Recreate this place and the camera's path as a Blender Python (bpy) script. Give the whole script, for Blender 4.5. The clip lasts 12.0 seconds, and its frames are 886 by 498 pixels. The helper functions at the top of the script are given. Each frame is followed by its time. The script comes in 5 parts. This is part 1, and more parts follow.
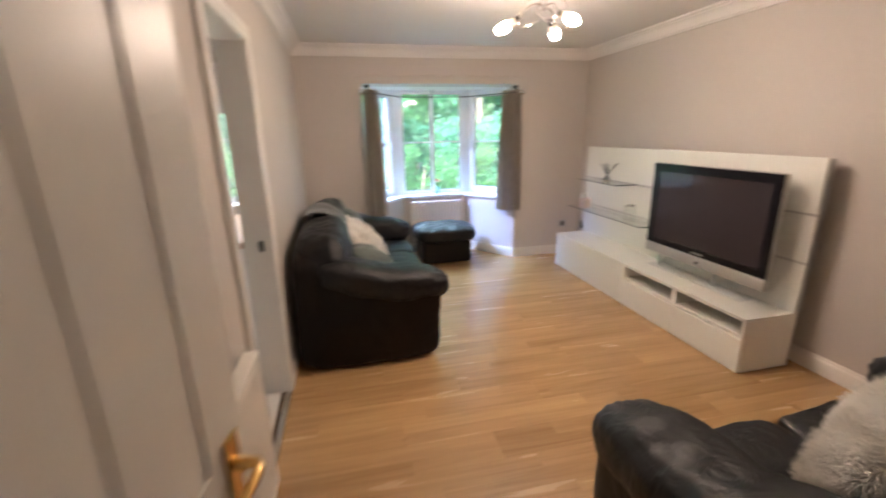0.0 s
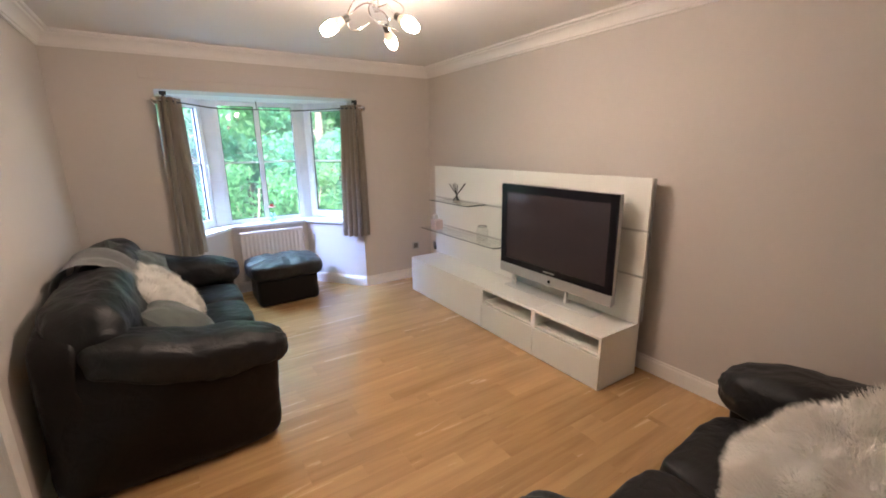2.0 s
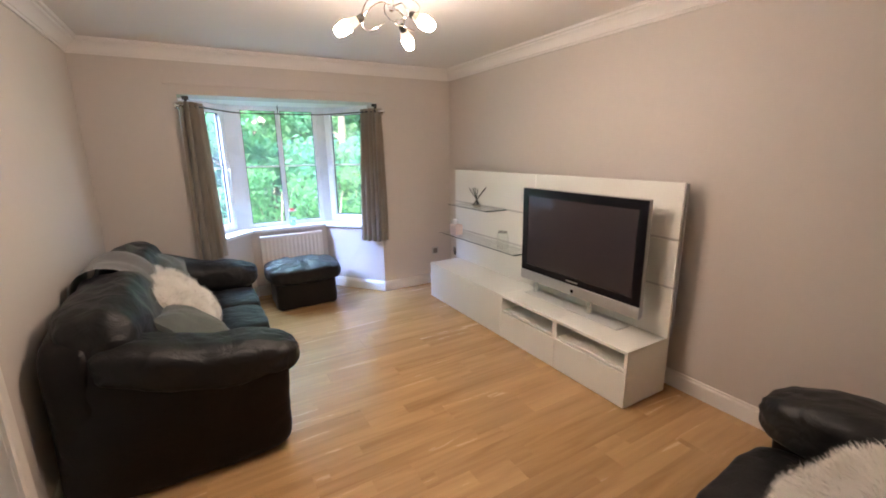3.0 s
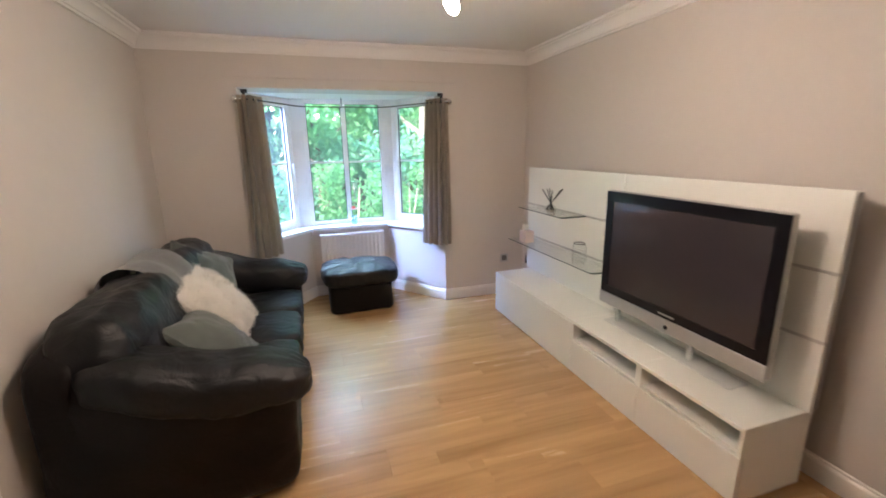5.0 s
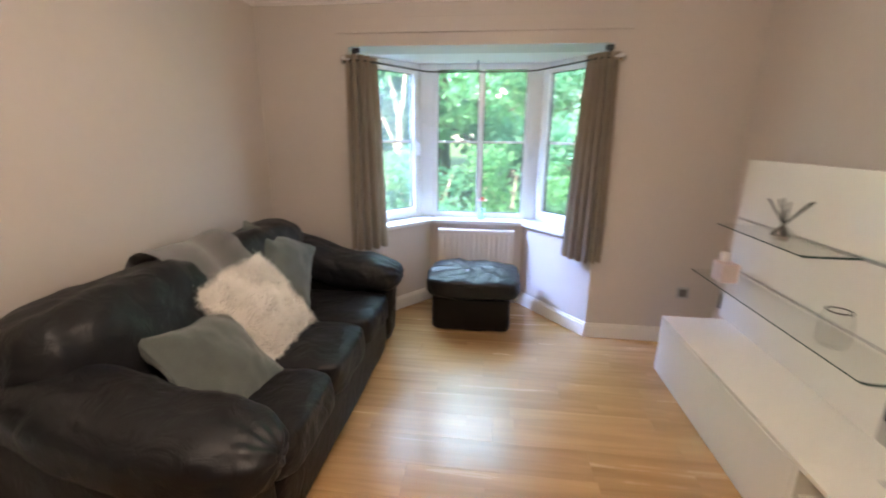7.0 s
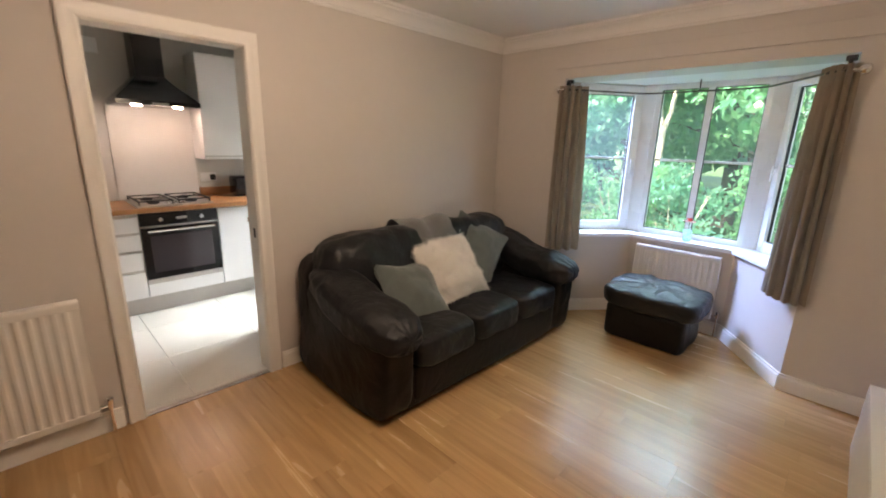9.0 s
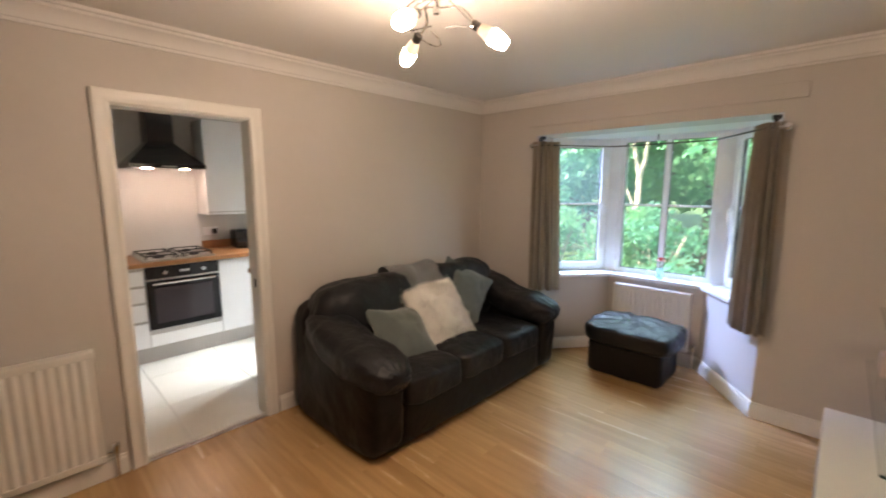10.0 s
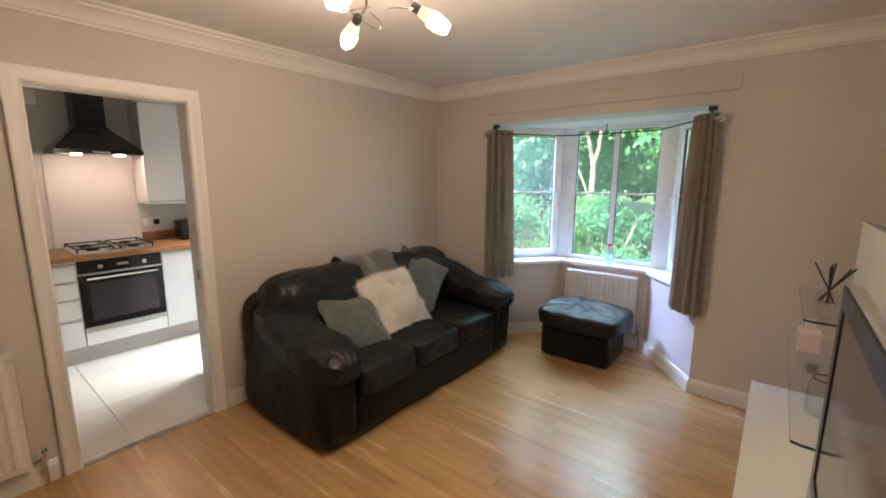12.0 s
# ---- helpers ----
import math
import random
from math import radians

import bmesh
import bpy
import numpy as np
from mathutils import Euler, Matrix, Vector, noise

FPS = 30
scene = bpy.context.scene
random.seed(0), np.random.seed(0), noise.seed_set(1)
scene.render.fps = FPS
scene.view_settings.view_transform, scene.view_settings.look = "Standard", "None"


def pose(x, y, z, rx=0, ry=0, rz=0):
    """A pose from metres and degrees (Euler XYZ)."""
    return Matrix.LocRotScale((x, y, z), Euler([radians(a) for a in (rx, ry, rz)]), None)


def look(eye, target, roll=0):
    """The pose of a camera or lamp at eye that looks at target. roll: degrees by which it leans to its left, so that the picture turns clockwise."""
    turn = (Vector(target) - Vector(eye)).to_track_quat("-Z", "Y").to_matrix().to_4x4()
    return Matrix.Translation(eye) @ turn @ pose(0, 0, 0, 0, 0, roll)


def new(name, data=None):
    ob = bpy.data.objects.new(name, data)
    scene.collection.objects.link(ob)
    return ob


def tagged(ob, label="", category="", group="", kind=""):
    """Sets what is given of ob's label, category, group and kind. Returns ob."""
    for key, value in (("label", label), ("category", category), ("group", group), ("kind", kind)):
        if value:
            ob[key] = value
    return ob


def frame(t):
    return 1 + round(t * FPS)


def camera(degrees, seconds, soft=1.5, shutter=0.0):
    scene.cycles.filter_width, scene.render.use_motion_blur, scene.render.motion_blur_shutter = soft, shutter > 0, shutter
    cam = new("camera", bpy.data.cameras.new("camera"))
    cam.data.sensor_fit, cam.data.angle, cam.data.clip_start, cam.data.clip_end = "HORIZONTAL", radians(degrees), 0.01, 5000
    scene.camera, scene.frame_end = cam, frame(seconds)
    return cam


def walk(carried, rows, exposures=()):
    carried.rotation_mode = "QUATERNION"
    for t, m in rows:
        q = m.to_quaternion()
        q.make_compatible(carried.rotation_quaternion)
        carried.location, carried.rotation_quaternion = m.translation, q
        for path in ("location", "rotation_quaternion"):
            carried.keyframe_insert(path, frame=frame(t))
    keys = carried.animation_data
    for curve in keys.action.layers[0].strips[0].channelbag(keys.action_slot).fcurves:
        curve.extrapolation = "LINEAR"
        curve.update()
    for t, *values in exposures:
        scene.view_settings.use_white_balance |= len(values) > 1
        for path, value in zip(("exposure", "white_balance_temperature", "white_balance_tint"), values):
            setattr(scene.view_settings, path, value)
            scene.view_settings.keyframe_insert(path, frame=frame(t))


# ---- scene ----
cam = camera(93.5, 12.0, soft=1.8, shutter=0.6)
PATH = [
    (0, (0.452, -4.73, 1.526), (0.871, -2.85, 0.987), -1.2),
    (0.5, (0.551, -4.498, 1.526), (1.365, -2.743, 1.016), -1.4),
    (1, (0.627, -4.369, 1.534), (1.619, -2.711, 1.017), -0.8),
    (1.5, (0.652, -4.333, 1.545), (1.706, -2.712, 1.037), -0.6),
    (2, (0.654, -4.31, 1.551), (1.713, -2.682, 1.071), -0.8),
    (2.5, (0.684, -4.297, 1.543), (1.704, -2.641, 1.076), -1.0),
    (3, (0.736, -4.247, 1.549), (1.704, -2.559, 1.087), -1.0),
    (5, (1.149, -3.895, 1.53), (1.736, -2.042, 1.059), -1.1),
    (5.5, (1.19, -3.615, 1.508), (1.716, -1.739, 1.055), -1.7),
    (6, (1.23, -3.372, 1.507), (1.667, -1.474, 1.056), -1.8),
    (6.5, (1.408, -3.179, 1.477), (1.623, -1.249, 0.997), -1.2),
    (7, (1.686, -2.995, 1.456), (1.456, -1.078, 0.931), 0.6),
    (7.5, (1.962, -2.882, 1.426), (1.185, -1.128, 0.86), 1.7),
    (7.7, (2.059, -2.907, 1.449), (1.047, -1.286, 0.86), 1.5),
    (9.3, (2.68, -3.352, 1.543), (1.263, -2.01, 1.11), 0.5),
    (9.5, (2.757, -3.371, 1.568), (1.311, -2.036, 1.215), -0.4),
    (10, (2.741, -3.415, 1.568), (1.37, -1.988, 1.275), 0.1),
    (10.5, (2.765, -3.38, 1.558), (1.616, -1.771, 1.259), 0.2),
    (11, (2.774, -3.374, 1.563), (1.555, -1.818, 1.258), 0.3),
    (11.5, (2.778, -3.366, 1.562), (1.529, -1.839, 1.234), 0.4),
    (12, (2.791, -3.357, 1.56), (1.555, -1.823, 1.217), 0.2),
]
EXPOSURE = [(0.0, 3.26, 6500, 10), (0.5, 3.12, 6250, 8), (1.2, 3.20, 6350, 10), (2.5, 3.22, 6400, 10), (5.0, 3.22, 6300, 8), (7.0, 3.15, 6700, 10), (9.3, 2.85, 7200, 10), (12.0, 2.82, 7100, 10)]
walk(cam, [(t, look(eye, target, roll)) for t, eye, target, roll in PATH], EXPOSURE)

# ---- world, sun, exposure ----
world = bpy.data.worlds.new("sky")
scene.world = world
world.use_nodes = True
wn = world.node_tree.nodes
sky = wn.new("ShaderNodeTexSky")
sky.sky_type = "NISHITA"
sky.sun_disc = False
sky.sun_elevation = radians(38)
sky.sun_rotation = radians(205)
wn["Background"].inputs["Strength"].default_value = 0.13
world.node_tree.links.new(sky.outputs[0], wn["Background"].inputs["Color"])
sun = new("sun", bpy.data.lights.new("sun", "SUN"))
sun.data.energy, sun.data.angle, sun.data.color = 3.0, radians(2.0), (1.0, 0.96, 0.90)
sun.matrix_world = look((0, 0, 0), (math.sin(radians(25)) * 0.788, math.cos(radians(25)) * 0.788, -0.616))
LAMP_GLOW = 50.0
# unseen area lamps added outside the bay and the kitchen window, for the sky's light
for nm, at, to, w, h, power, tint in (("bay_sky_fill", (-0.1, 2.3, 5.5), (1.75, 0.35, 0.8), 7.0, 3.4, 140, (0.48, 0.75, 1.0)),
                                     # the west one is added to turn the bay's right wall blue
                                     ("bay_sky_fill_west", (-0.55, 0.62, 2.55), (2.18, 0.30, 0.32), 0.6, 0.6, 5.8, (0.33, 0.47, 1.0)),
                                     ("kitchen_sky_fill", (-1.05, -0.05, 2.65), (-1.1, -2.3, 0.3), 1.6, 0.9, 18, (0.92, 0.94, 1.0))):
    lamp = new(nm, bpy.data.lights.new(nm, "AREA"))
    lamp.data.shape, lamp.data.size, lamp.data.size_y, lamp.data.energy, lamp.data.color = "RECTANGLE", w, h, power, tint
    lamp.data.spread = radians(60 if nm == "bay_sky_fill_west" else 110)
    lamp.matrix_world = look(at, to)


# ---- materials ----
def mat(name, color, rough=0.5, metal=0.0, vary=0.06, scale=6.0, bump=0.0, bump_scale=120.0, coat=0.0, spec=0.5,
        emit=0.0, piece=0.0, stretch=(1, 1, 1), sheen=0.0, crease=0.0):
    m = bpy.data.materials.new(name)
    m.use_nodes = True
    nt = m.node_tree
    n, l = nt.nodes, nt.links
    p = n["Principled BSDF"]
    p.inputs["Roughness"].default_value = rough
    p.inputs["Metallic"].default_value = metal
    p.inputs["Coat Weight"].default_value = coat
    p.inputs["Coat Roughness"].default_value = 0.08
    p.inputs["Specular IOR Level"].default_value = spec
    p.inputs["Sheen Weight"].default_value = sheen
    co = n.new("ShaderNodeTexCoord")
    mp = n.new("ShaderNodeMapping")
    mp.inputs["Scale"].default_value = stretch
    l.new(co.outputs["Object"], mp.inputs["Vector"])
    big = n.new("ShaderNodeTexNoise")
    big.inputs["Scale"].default_value = scale
    big.inputs["Detail"].default_value = 5
    fine = n.new("ShaderNodeTexNoise")
    fine.inputs["Scale"].default_value = scale * 14
    fine.inputs["Detail"].default_value = 3
    for t in (big, fine):
        l.new(mp.outputs[0], t.inputs["Vector"])
    add = n.new("ShaderNodeMath")
    add.operation = "MULTIPLY_ADD"
    add.inputs[1].default_value = 0.4
    l.new(fine.outputs["Fac"], add.inputs[0])
    l.new(big.outputs["Fac"], add.inputs[2])
    rng = n.new("ShaderNodeMapRange")
    rng.inputs["From Min"].default_value = 0.35
    rng.inputs["From Max"].default_value = 1.05
    rng.inputs["To Min"].default_value = 1 - vary
    rng.inputs["To Max"].default_value = 1 + vary
    l.new(add.outputs[0], rng.inputs["Value"])
    last = rng.outputs[0]
    if piece:
        info = n.new("ShaderNodeObjectInfo")
        r2 = n.new("ShaderNodeMapRange")
        r2.inputs["To Min"].default_value = 1 - piece
        r2.inputs["To Max"].default_value = 1 + piece
        l.new(info.outputs["Random"], r2.inputs["Value"])
        mu = n.new("ShaderNodeMath")
        mu.operation = "MULTIPLY"
        l.new(last, mu.inputs[0])
        l.new(r2.outputs[0], mu.inputs[1])
        last = mu.outputs[0]
    mix = n.new("ShaderNodeVectorMath")
    mix.operation = "SCALE"
    mix.inputs[0].default_value = color
    l.new(last, mix.inputs["Scale"])
    l.new(mix.outputs[0], p.inputs["Base Color"])
    rr = n.new("ShaderNodeMapRange")
    rr.inputs["To Min"].default_value = max(0.0, rough - 0.06)
    rr.inputs["To Max"].default_value = min(1.0, rough + 0.06)
    l.new(big.outputs["Fac"], rr.inputs["Value"])
    l.new(rr.outputs[0], p.inputs["Roughness"])
    if bump:
        bt = n.new("ShaderNodeTexNoise")
        bt.inputs["Scale"].default_value = bump_scale
        bt.inputs["Detail"].default_value = 4
        l.new(mp.outputs[0], bt.inputs["Vector"])
        bp = n.new("ShaderNodeBump")
        bp.inputs["Strength"].default_value = bump
        bp.inputs["Distance"].default_value = 0.004
        l.new(bt.outputs["Fac"], bp.inputs["Height"])
        l.new(bp.outputs[0], p.inputs["Normal"])
        if crease:
            wv = n.new("ShaderNodeTexNoise")
            wv.inputs["Scale"].default_value = 9.0
            wv.inputs["Detail"].default_value = 6
            wv.inputs["Distortion"].default_value = 1.6
            b2 = n.new("ShaderNodeBump")
            b2.inputs["Strength"].default_value = crease
            b2.inputs["Distance"].default_value = 0.03
            l.new(mp.outputs[0], wv.inputs["Vector"])
            l.new(wv.outputs["Fac"], b2.inputs["Height"])
            l.new(b2.outputs[0], bp.inputs["Normal"])
    if emit:
        p.inputs["Emission Color"].default_value = (*color, 1)
        p.inputs["Emission Strength"].default_value = emit
    return m


def glass_mat(name, tint=(1, 1, 1), rough=0.02, haze=0.0):
    m = bpy.data.materials.new(name)
    m.use_nodes = True
    n, l = m.node_tree.nodes, m.node_tree.links
    n.remove(n["Principled BSDF"])
    tr, gl, mx = n.new("ShaderNodeBsdfTransparent"), n.new("ShaderNodeBsdfGlossy"), n.new("ShaderNodeMixShader")
    tr.inputs["Color"].default_value = (*tint, 1)
    gl.inputs["Roughness"].default_value = rough
    fr = n.new("ShaderNodeLayerWeight")
    fr.inputs["Blend"].default_value = 0.5
    pw, ma = n.new("ShaderNodeMath"), n.new("ShaderNodeMath")
    pw.operation, ma.operation = "POWER", "MULTIPLY_ADD"
    pw.inputs[1].default_value, ma.inputs[1].default_value, ma.inputs[2].default_value = 4.0, 0.6, 0.03
    l.new(fr.outputs["Facing"], pw.inputs[0])
    l.new(pw.outputs[0], ma.inputs[0])
    l.new(ma.outputs[0], mx.inputs[0])
    l.new(tr.outputs[0], mx.inputs[1])
    l.new(gl.outputs[0], mx.inputs[2])
    last = mx
    if haze:
        # a thin translucent film that paints a pale haze of daylight into the glass
        film, last = n.new("ShaderNodeBsdfTranslucent"), n.new("ShaderNodeMixShader")
        film.inputs["Color"].default_value = (0.80, 0.86, 0.84, 1)
        mottle, rng2 = n.new("ShaderNodeTexNoise"), n.new("ShaderNodeMapRange")
        mottle.inputs["Scale"].default_value = 5.0
        rng2.inputs["To Min"].default_value, rng2.inputs["To Max"].default_value = haze * 0.7, haze * 1.3
        l.new(mottle.outputs["Fac"], rng2.inputs["Value"])
        l.new(rng2.outputs[0], last.inputs[0])
        l.new(mx.outputs[0], last.inputs[1])
        l.new(film.outputs[0], last.inputs[2])
    l.new(last.outputs[0], n["Material Output"].inputs["Surface"])
    return m


def wood_floor_mat(name, tones, strips=2, width=0.192):
    """Laminate board: strips along x, each strip in blocks of its own tone, with grain."""
    m = bpy.data.materials.new(name)
    m.use_nodes = True
    n, l = m.node_tree.nodes, m.node_tree.links
    p = n["Principled BSDF"]
    co, info = n.new("ShaderNodeTexCoord"), n.new("ShaderNodeObjectInfo")
    sep = n.new("ShaderNodeSeparateXYZ")
    l.new(co.outputs["Object"], sep.inputs[0])

    def math_node(op, a, b):
        k = n.new("ShaderNodeMath")
        k.operation = op
        for i, v in enumerate((a, b)):
            if isinstance(v, (int, float)):
                k.inputs[i].default_value = v
            elif v is not None:
                l.new(v, k.inputs[i])
        return k.outputs[0]
    row = math_node("FLOOR", math_node("MULTIPLY", sep.outputs["Y"], strips / width), None)
    shift = math_node("MULTIPLY", math_node("ADD", row, math_node("MULTIPLY", info.outputs["Random"], 17.0)), 0.618)
    col = math_node("FLOOR", math_node("ADD", math_node("MULTIPLY", sep.outputs["X"], 0.78), shift), None)
    key = n.new("ShaderNodeCombineXYZ")
    l.new(row, key.inputs[0])
    l.new(col, key.inputs[1])
    l.new(math_node("MULTIPLY", info.outputs["Random"], 91.0), key.inputs[2])
    wh = n.new("ShaderNodeTexWhiteNoise")
    wh.noise_dimensions = "3D"
    l.new(key.outputs[0], wh.inputs["Vector"])
    off = n.new("ShaderNodeVectorMath")
    off.operation = "MULTIPLY_ADD"
    off.inputs[1].default_value = (7, 5, 3)
    l.new(wh.outputs["Color"], off.inputs[0])
    l.new(co.outputs["Object"], off.inputs[2])
    mp = n.new("ShaderNodeMapping")
    mp.inputs["Scale"].default_value = (0.42, 6.0, 4)
    l.new(off.outputs[0], mp.inputs["Vector"])
    gr = n.new("ShaderNodeTexNoise")
    gr.inputs["Scale"].default_value = 3.0
    gr.inputs["Detail"].default_value = 3
    gr.inputs["Distortion"].default_value = 0.8
    l.new(mp.outputs[0], gr.inputs["Vector"])
    fac = math_node("ADD", math_node("ADD", math_node("MULTIPLY", wh.outputs["Value"], 0.17), 0.05), math_node("MULTIPLY", gr.outputs["Fac"], 0.74))
    ramp = n.new("ShaderNodeValToRGB")
    ramp.color_ramp.elements[0].position, ramp.color_ramp.elements[1].position = 0.12, 0.80
    ramp.color_ramp.elements[0].color, ramp.color_ramp.elements[1].color = (*tones[0], 1), (*tones[1], 1)
    l.new(math_node("ADD", fac, math_node("MULTIPLY", math_node("SUBTRACT", info.outputs["Random"], 0.5), 0.15)), ramp.inputs[0])
    l.new(ramp.outputs[0], p.inputs["Base Color"])
    p.inputs["Roughness"].default_value = 0.3
    p.inputs["Specular IOR Level"].default_value = 0.8
    r2 = n.new("ShaderNodeMapRange")
    r2.inputs["To Min"].default_value, r2.inputs["To Max"].default_value = 0.24, 0.29
    l.new(gr.outputs["Fac"], r2.inputs["Value"])
    l.new(r2.outputs[0], p.inputs["Roughness"])
    bp = n.new("ShaderNodeBump")
    bp.inputs["Strength"].default_value = 0.02
    bp.inputs["Distance"].default_value = 0.002
    l.new(gr.outputs["Fac"], bp.inputs["Height"])
    l.new(bp.outputs[0], p.inputs["Normal"])
    return m


M_WALL = mat("wall_paint", (0.605, 0.555, 0.511), 0.75, vary=0.03, scale=1.3, bump=0.12, bump_scale=260)
M_CEIL = mat("ceiling_paint", (0.80, 0.77, 0.74), 0.8, vary=0.02, scale=1.0, bump=0.1, bump_scale=200)
M_WHITE = mat("white_gloss_paint", (0.80, 0.77, 0.72), 0.35, vary=0.03, scale=3, bump=0.03, bump_scale=60)
M_UPVC = mat("white_upvc", (0.82, 0.83, 0.84), 0.28, vary=0.02, scale=4)
M_KWALL = mat("kitchen_wall_paint", (0.62, 0.60, 0.57), 0.7, vary=0.03, scale=1.5, bump=0.08, bump_scale=240)
M_FLOOR = wood_floor_mat("oak_laminate", ((0.31, 0.168, 0.068), (0.63, 0.400, 0.185)))
M_JOINT = mat("dark_joint", (0.09, 0.05, 0.025), 0.7)
M_TILE = mat("cream_porcelain", (0.72, 0.69, 0.63), 0.22, vary=0.05, scale=3, piece=0.03)
M_GROUT = mat("grout", (0.55, 0.52, 0.47), 0.85, vary=0.1, scale=20)
M_LEATHER = mat("black_leather", (0.0065, 0.0065, 0.008), 0.46, vary=0.3, scale=5, bump=0.16, bump_scale=150, spec=0.44, crease=0.36)
M_LEATHER_B = mat("brown_black_base_leather", (0.0080, 0.0060, 0.0058), 0.43, vary=0.25, scale=5, bump=0.22, bump_scale=150, spec=0.22, crease=0.22)
M_BENCH = mat("white_lacquer", (0.83, 0.83, 0.78), 0.22, vary=0.02, scale=2)
M_STEEL = mat("brushed_steel", (0.55, 0.54, 0.52), 0.3, 1.0, vary=0.08, scale=5, stretch=(1, 1, 12))
M_DARKSTEEL = mat("dark_steel", (0.10, 0.095, 0.09), 0.38, 1.0, vary=0.1)
M_CHROME = mat("chrome", (0.75, 0.74, 0.72), 0.12, 1.0, vary=0.03)
M_BRASS = mat("brass", (0.72, 0.48, 0.18), 0.25, 1.0, vary=0.12, scale=20)
M_SILVER = mat("silver_plastic", (0.46, 0.46, 0.45), 0.4, 0.5, vary=0.03)
M_SOCKET = mat("grey_socket", (0.16, 0.15, 0.14), 0.4, 0.4, vary=0.05)
M_STAND = mat("pale_stand", (0.66, 0.68, 0.66), 0.2, vary=0.03)
M_BEZEL = mat("black_bezel", (0.006, 0.005, 0.008), 0.3, vary=0.05, spec=0.25)
M_BLACKP = mat("black_gloss_plastic", (0.012, 0.011, 0.013), 0.12, vary=0.1)
M_SCREEN = mat("plasma_screen", (0.050, 0.041, 0.046), 0.12, vary=0.05, scale=2)
M_CURTAIN = mat("grey_curtain", (0.40, 0.335, 0.265), 0.8, vary=0.1, scale=9, bump=0.3, bump_scale=500, sheen=0.3)
M_TEAL = mat("grey_green_cushion", (0.105, 0.121, 0.111), 0.88, vary=0.18, scale=9, bump=0.55, bump_scale=260, sheen=0.3)
M_THROW = mat("grey_throw", (0.19, 0.185, 0.18), 0.9, vary=0.12, scale=14, bump=0.5, bump_scale=420, sheen=0.4)

# the window panes carry a painted veil that pales the view outside
M_GLASS = glass_mat("window_glass", haze=0.022)
M_SHELFGLASS = glass_mat("shelf_glass", (0.985, 0.995, 0.99))
M_JARGLASS = glass_mat("jar_glass", (0.99, 0.997, 0.995))
M_BLUEGLASS = glass_mat("pale_blue_glass", (0.82, 0.92, 0.96), 0.05, haze=0.22)
M_PINKPETAL = mat("pale_pink_petal", (0.78, 0.40, 0.38), 0.6, vary=0.15, scale=40)
M_OIL = mat("pale_scented_oil", (0.50, 0.46, 0.40), 0.15, vary=0.03)
M_GLASSEDGE = mat("green_glass_edge", (0.03, 0.07, 0.06), 0.15, vary=0.05)
M_WORKTOP = mat("oak_worktop", (0.36, 0.17, 0.07), 0.38, vary=0.3, scale=5, stretch=(5, 1, 1))
M_KCAB = mat("white_cabinet", (0.80, 0.80, 0.80), 0.3, vary=0.02)
M_PLINTH = mat("grey_plinth", (0.50, 0.48, 0.46), 0.4, vary=0.05)
M_SPLASH = mat("pale_splashback", (0.72, 0.70, 0.68), 0.3, vary=0.03)
M_CAST = mat("black_cast_iron", (0.015, 0.015, 0.016), 0.55, vary=0.2)
M_PINK = mat("pale_pink_box", (0.68, 0.545, 0.505), 0.6, vary=0.06)
M_RED = mat("red_petal", (0.62, 0.05, 0.05), 0.6, vary=0.2)
M_STEM = mat("green_stem", (0.07, 0.16, 0.04), 0.6, vary=0.2)
M_BLIND = mat("white_blind", (0.82, 0.82, 0.80), 0.8, vary=0.03)
M_BARK = mat("pale_bark", (0.36, 0.32, 0.25), 0.9, vary=0.35, scale=7, bump=0.6, bump_scale=30)
M_BARK_DARK = mat("dark_bark", (0.13, 0.11, 0.085), 0.9, vary=0.35, scale=7, bump=0.6, bump_scale=30)
M_GRASS = mat("grass", (0.07, 0.13, 0.03), 0.9, vary=0.4, scale=2)


def leaf_mat(name, color, vary=0.45, scale=1.1, gain=(1.8, 1.9, 2.0), thin=0.7):
    """A thin surface that also lets light through."""
    m = mat(name, color, 0.6, vary=vary, scale=scale)
    n, l = m.node_tree.nodes, m.node_tree.links
    p = n["Principled BSDF"]
    out = n["Material Output"]
    tl, mx = n.new("ShaderNodeBsdfTranslucent"), n.new("ShaderNodeMixShader")
    tl.inputs["Color"].default_value = (color[0] * gain[0], color[1] * gain[1], color[2] * gain[2], 1)
    mx.inputs[0].default_value = thin
    l.new(p.outputs[0], mx.inputs[1])
    l.new(tl.outputs[0], mx.inputs[2])
    l.new(mx.outputs[0], out.inputs["Surface"])
    return m


M_FUR = leaf_mat("cream_fur", (0.95, 0.92, 0.87), 0.03, 18.0, (1.0, 1.0, 1.0), 0.15)
M_LEAF = leaf_mat("green_leaf", (0.150, 0.285, 0.140), 0.25)
M_LEAF_B = leaf_mat("blue_green_leaf", (0.140, 0.275, 0.175), 0.25)


def emit_mat(name, color, strength):
    m = bpy.data.materials.new(name)
    m.use_nodes = True
    p = m.node_tree.nodes["Principled BSDF"]
    p.inputs["Base Color"].default_value = (0.8, 0.75, 0.68, 1)
    p.inputs["Emission Color"].default_value = (*color, 1)
    p.inputs["Emission Strength"].default_value = strength
    return m


M_GLOW = emit_mat("lit_frosted_glass", (1.0, 0.785, 0.645), LAMP_GLOW)
M_GLOW_DIM = emit_mat("frosted_glass_neck", (1.0, 0.52, 0.26), 0.06)
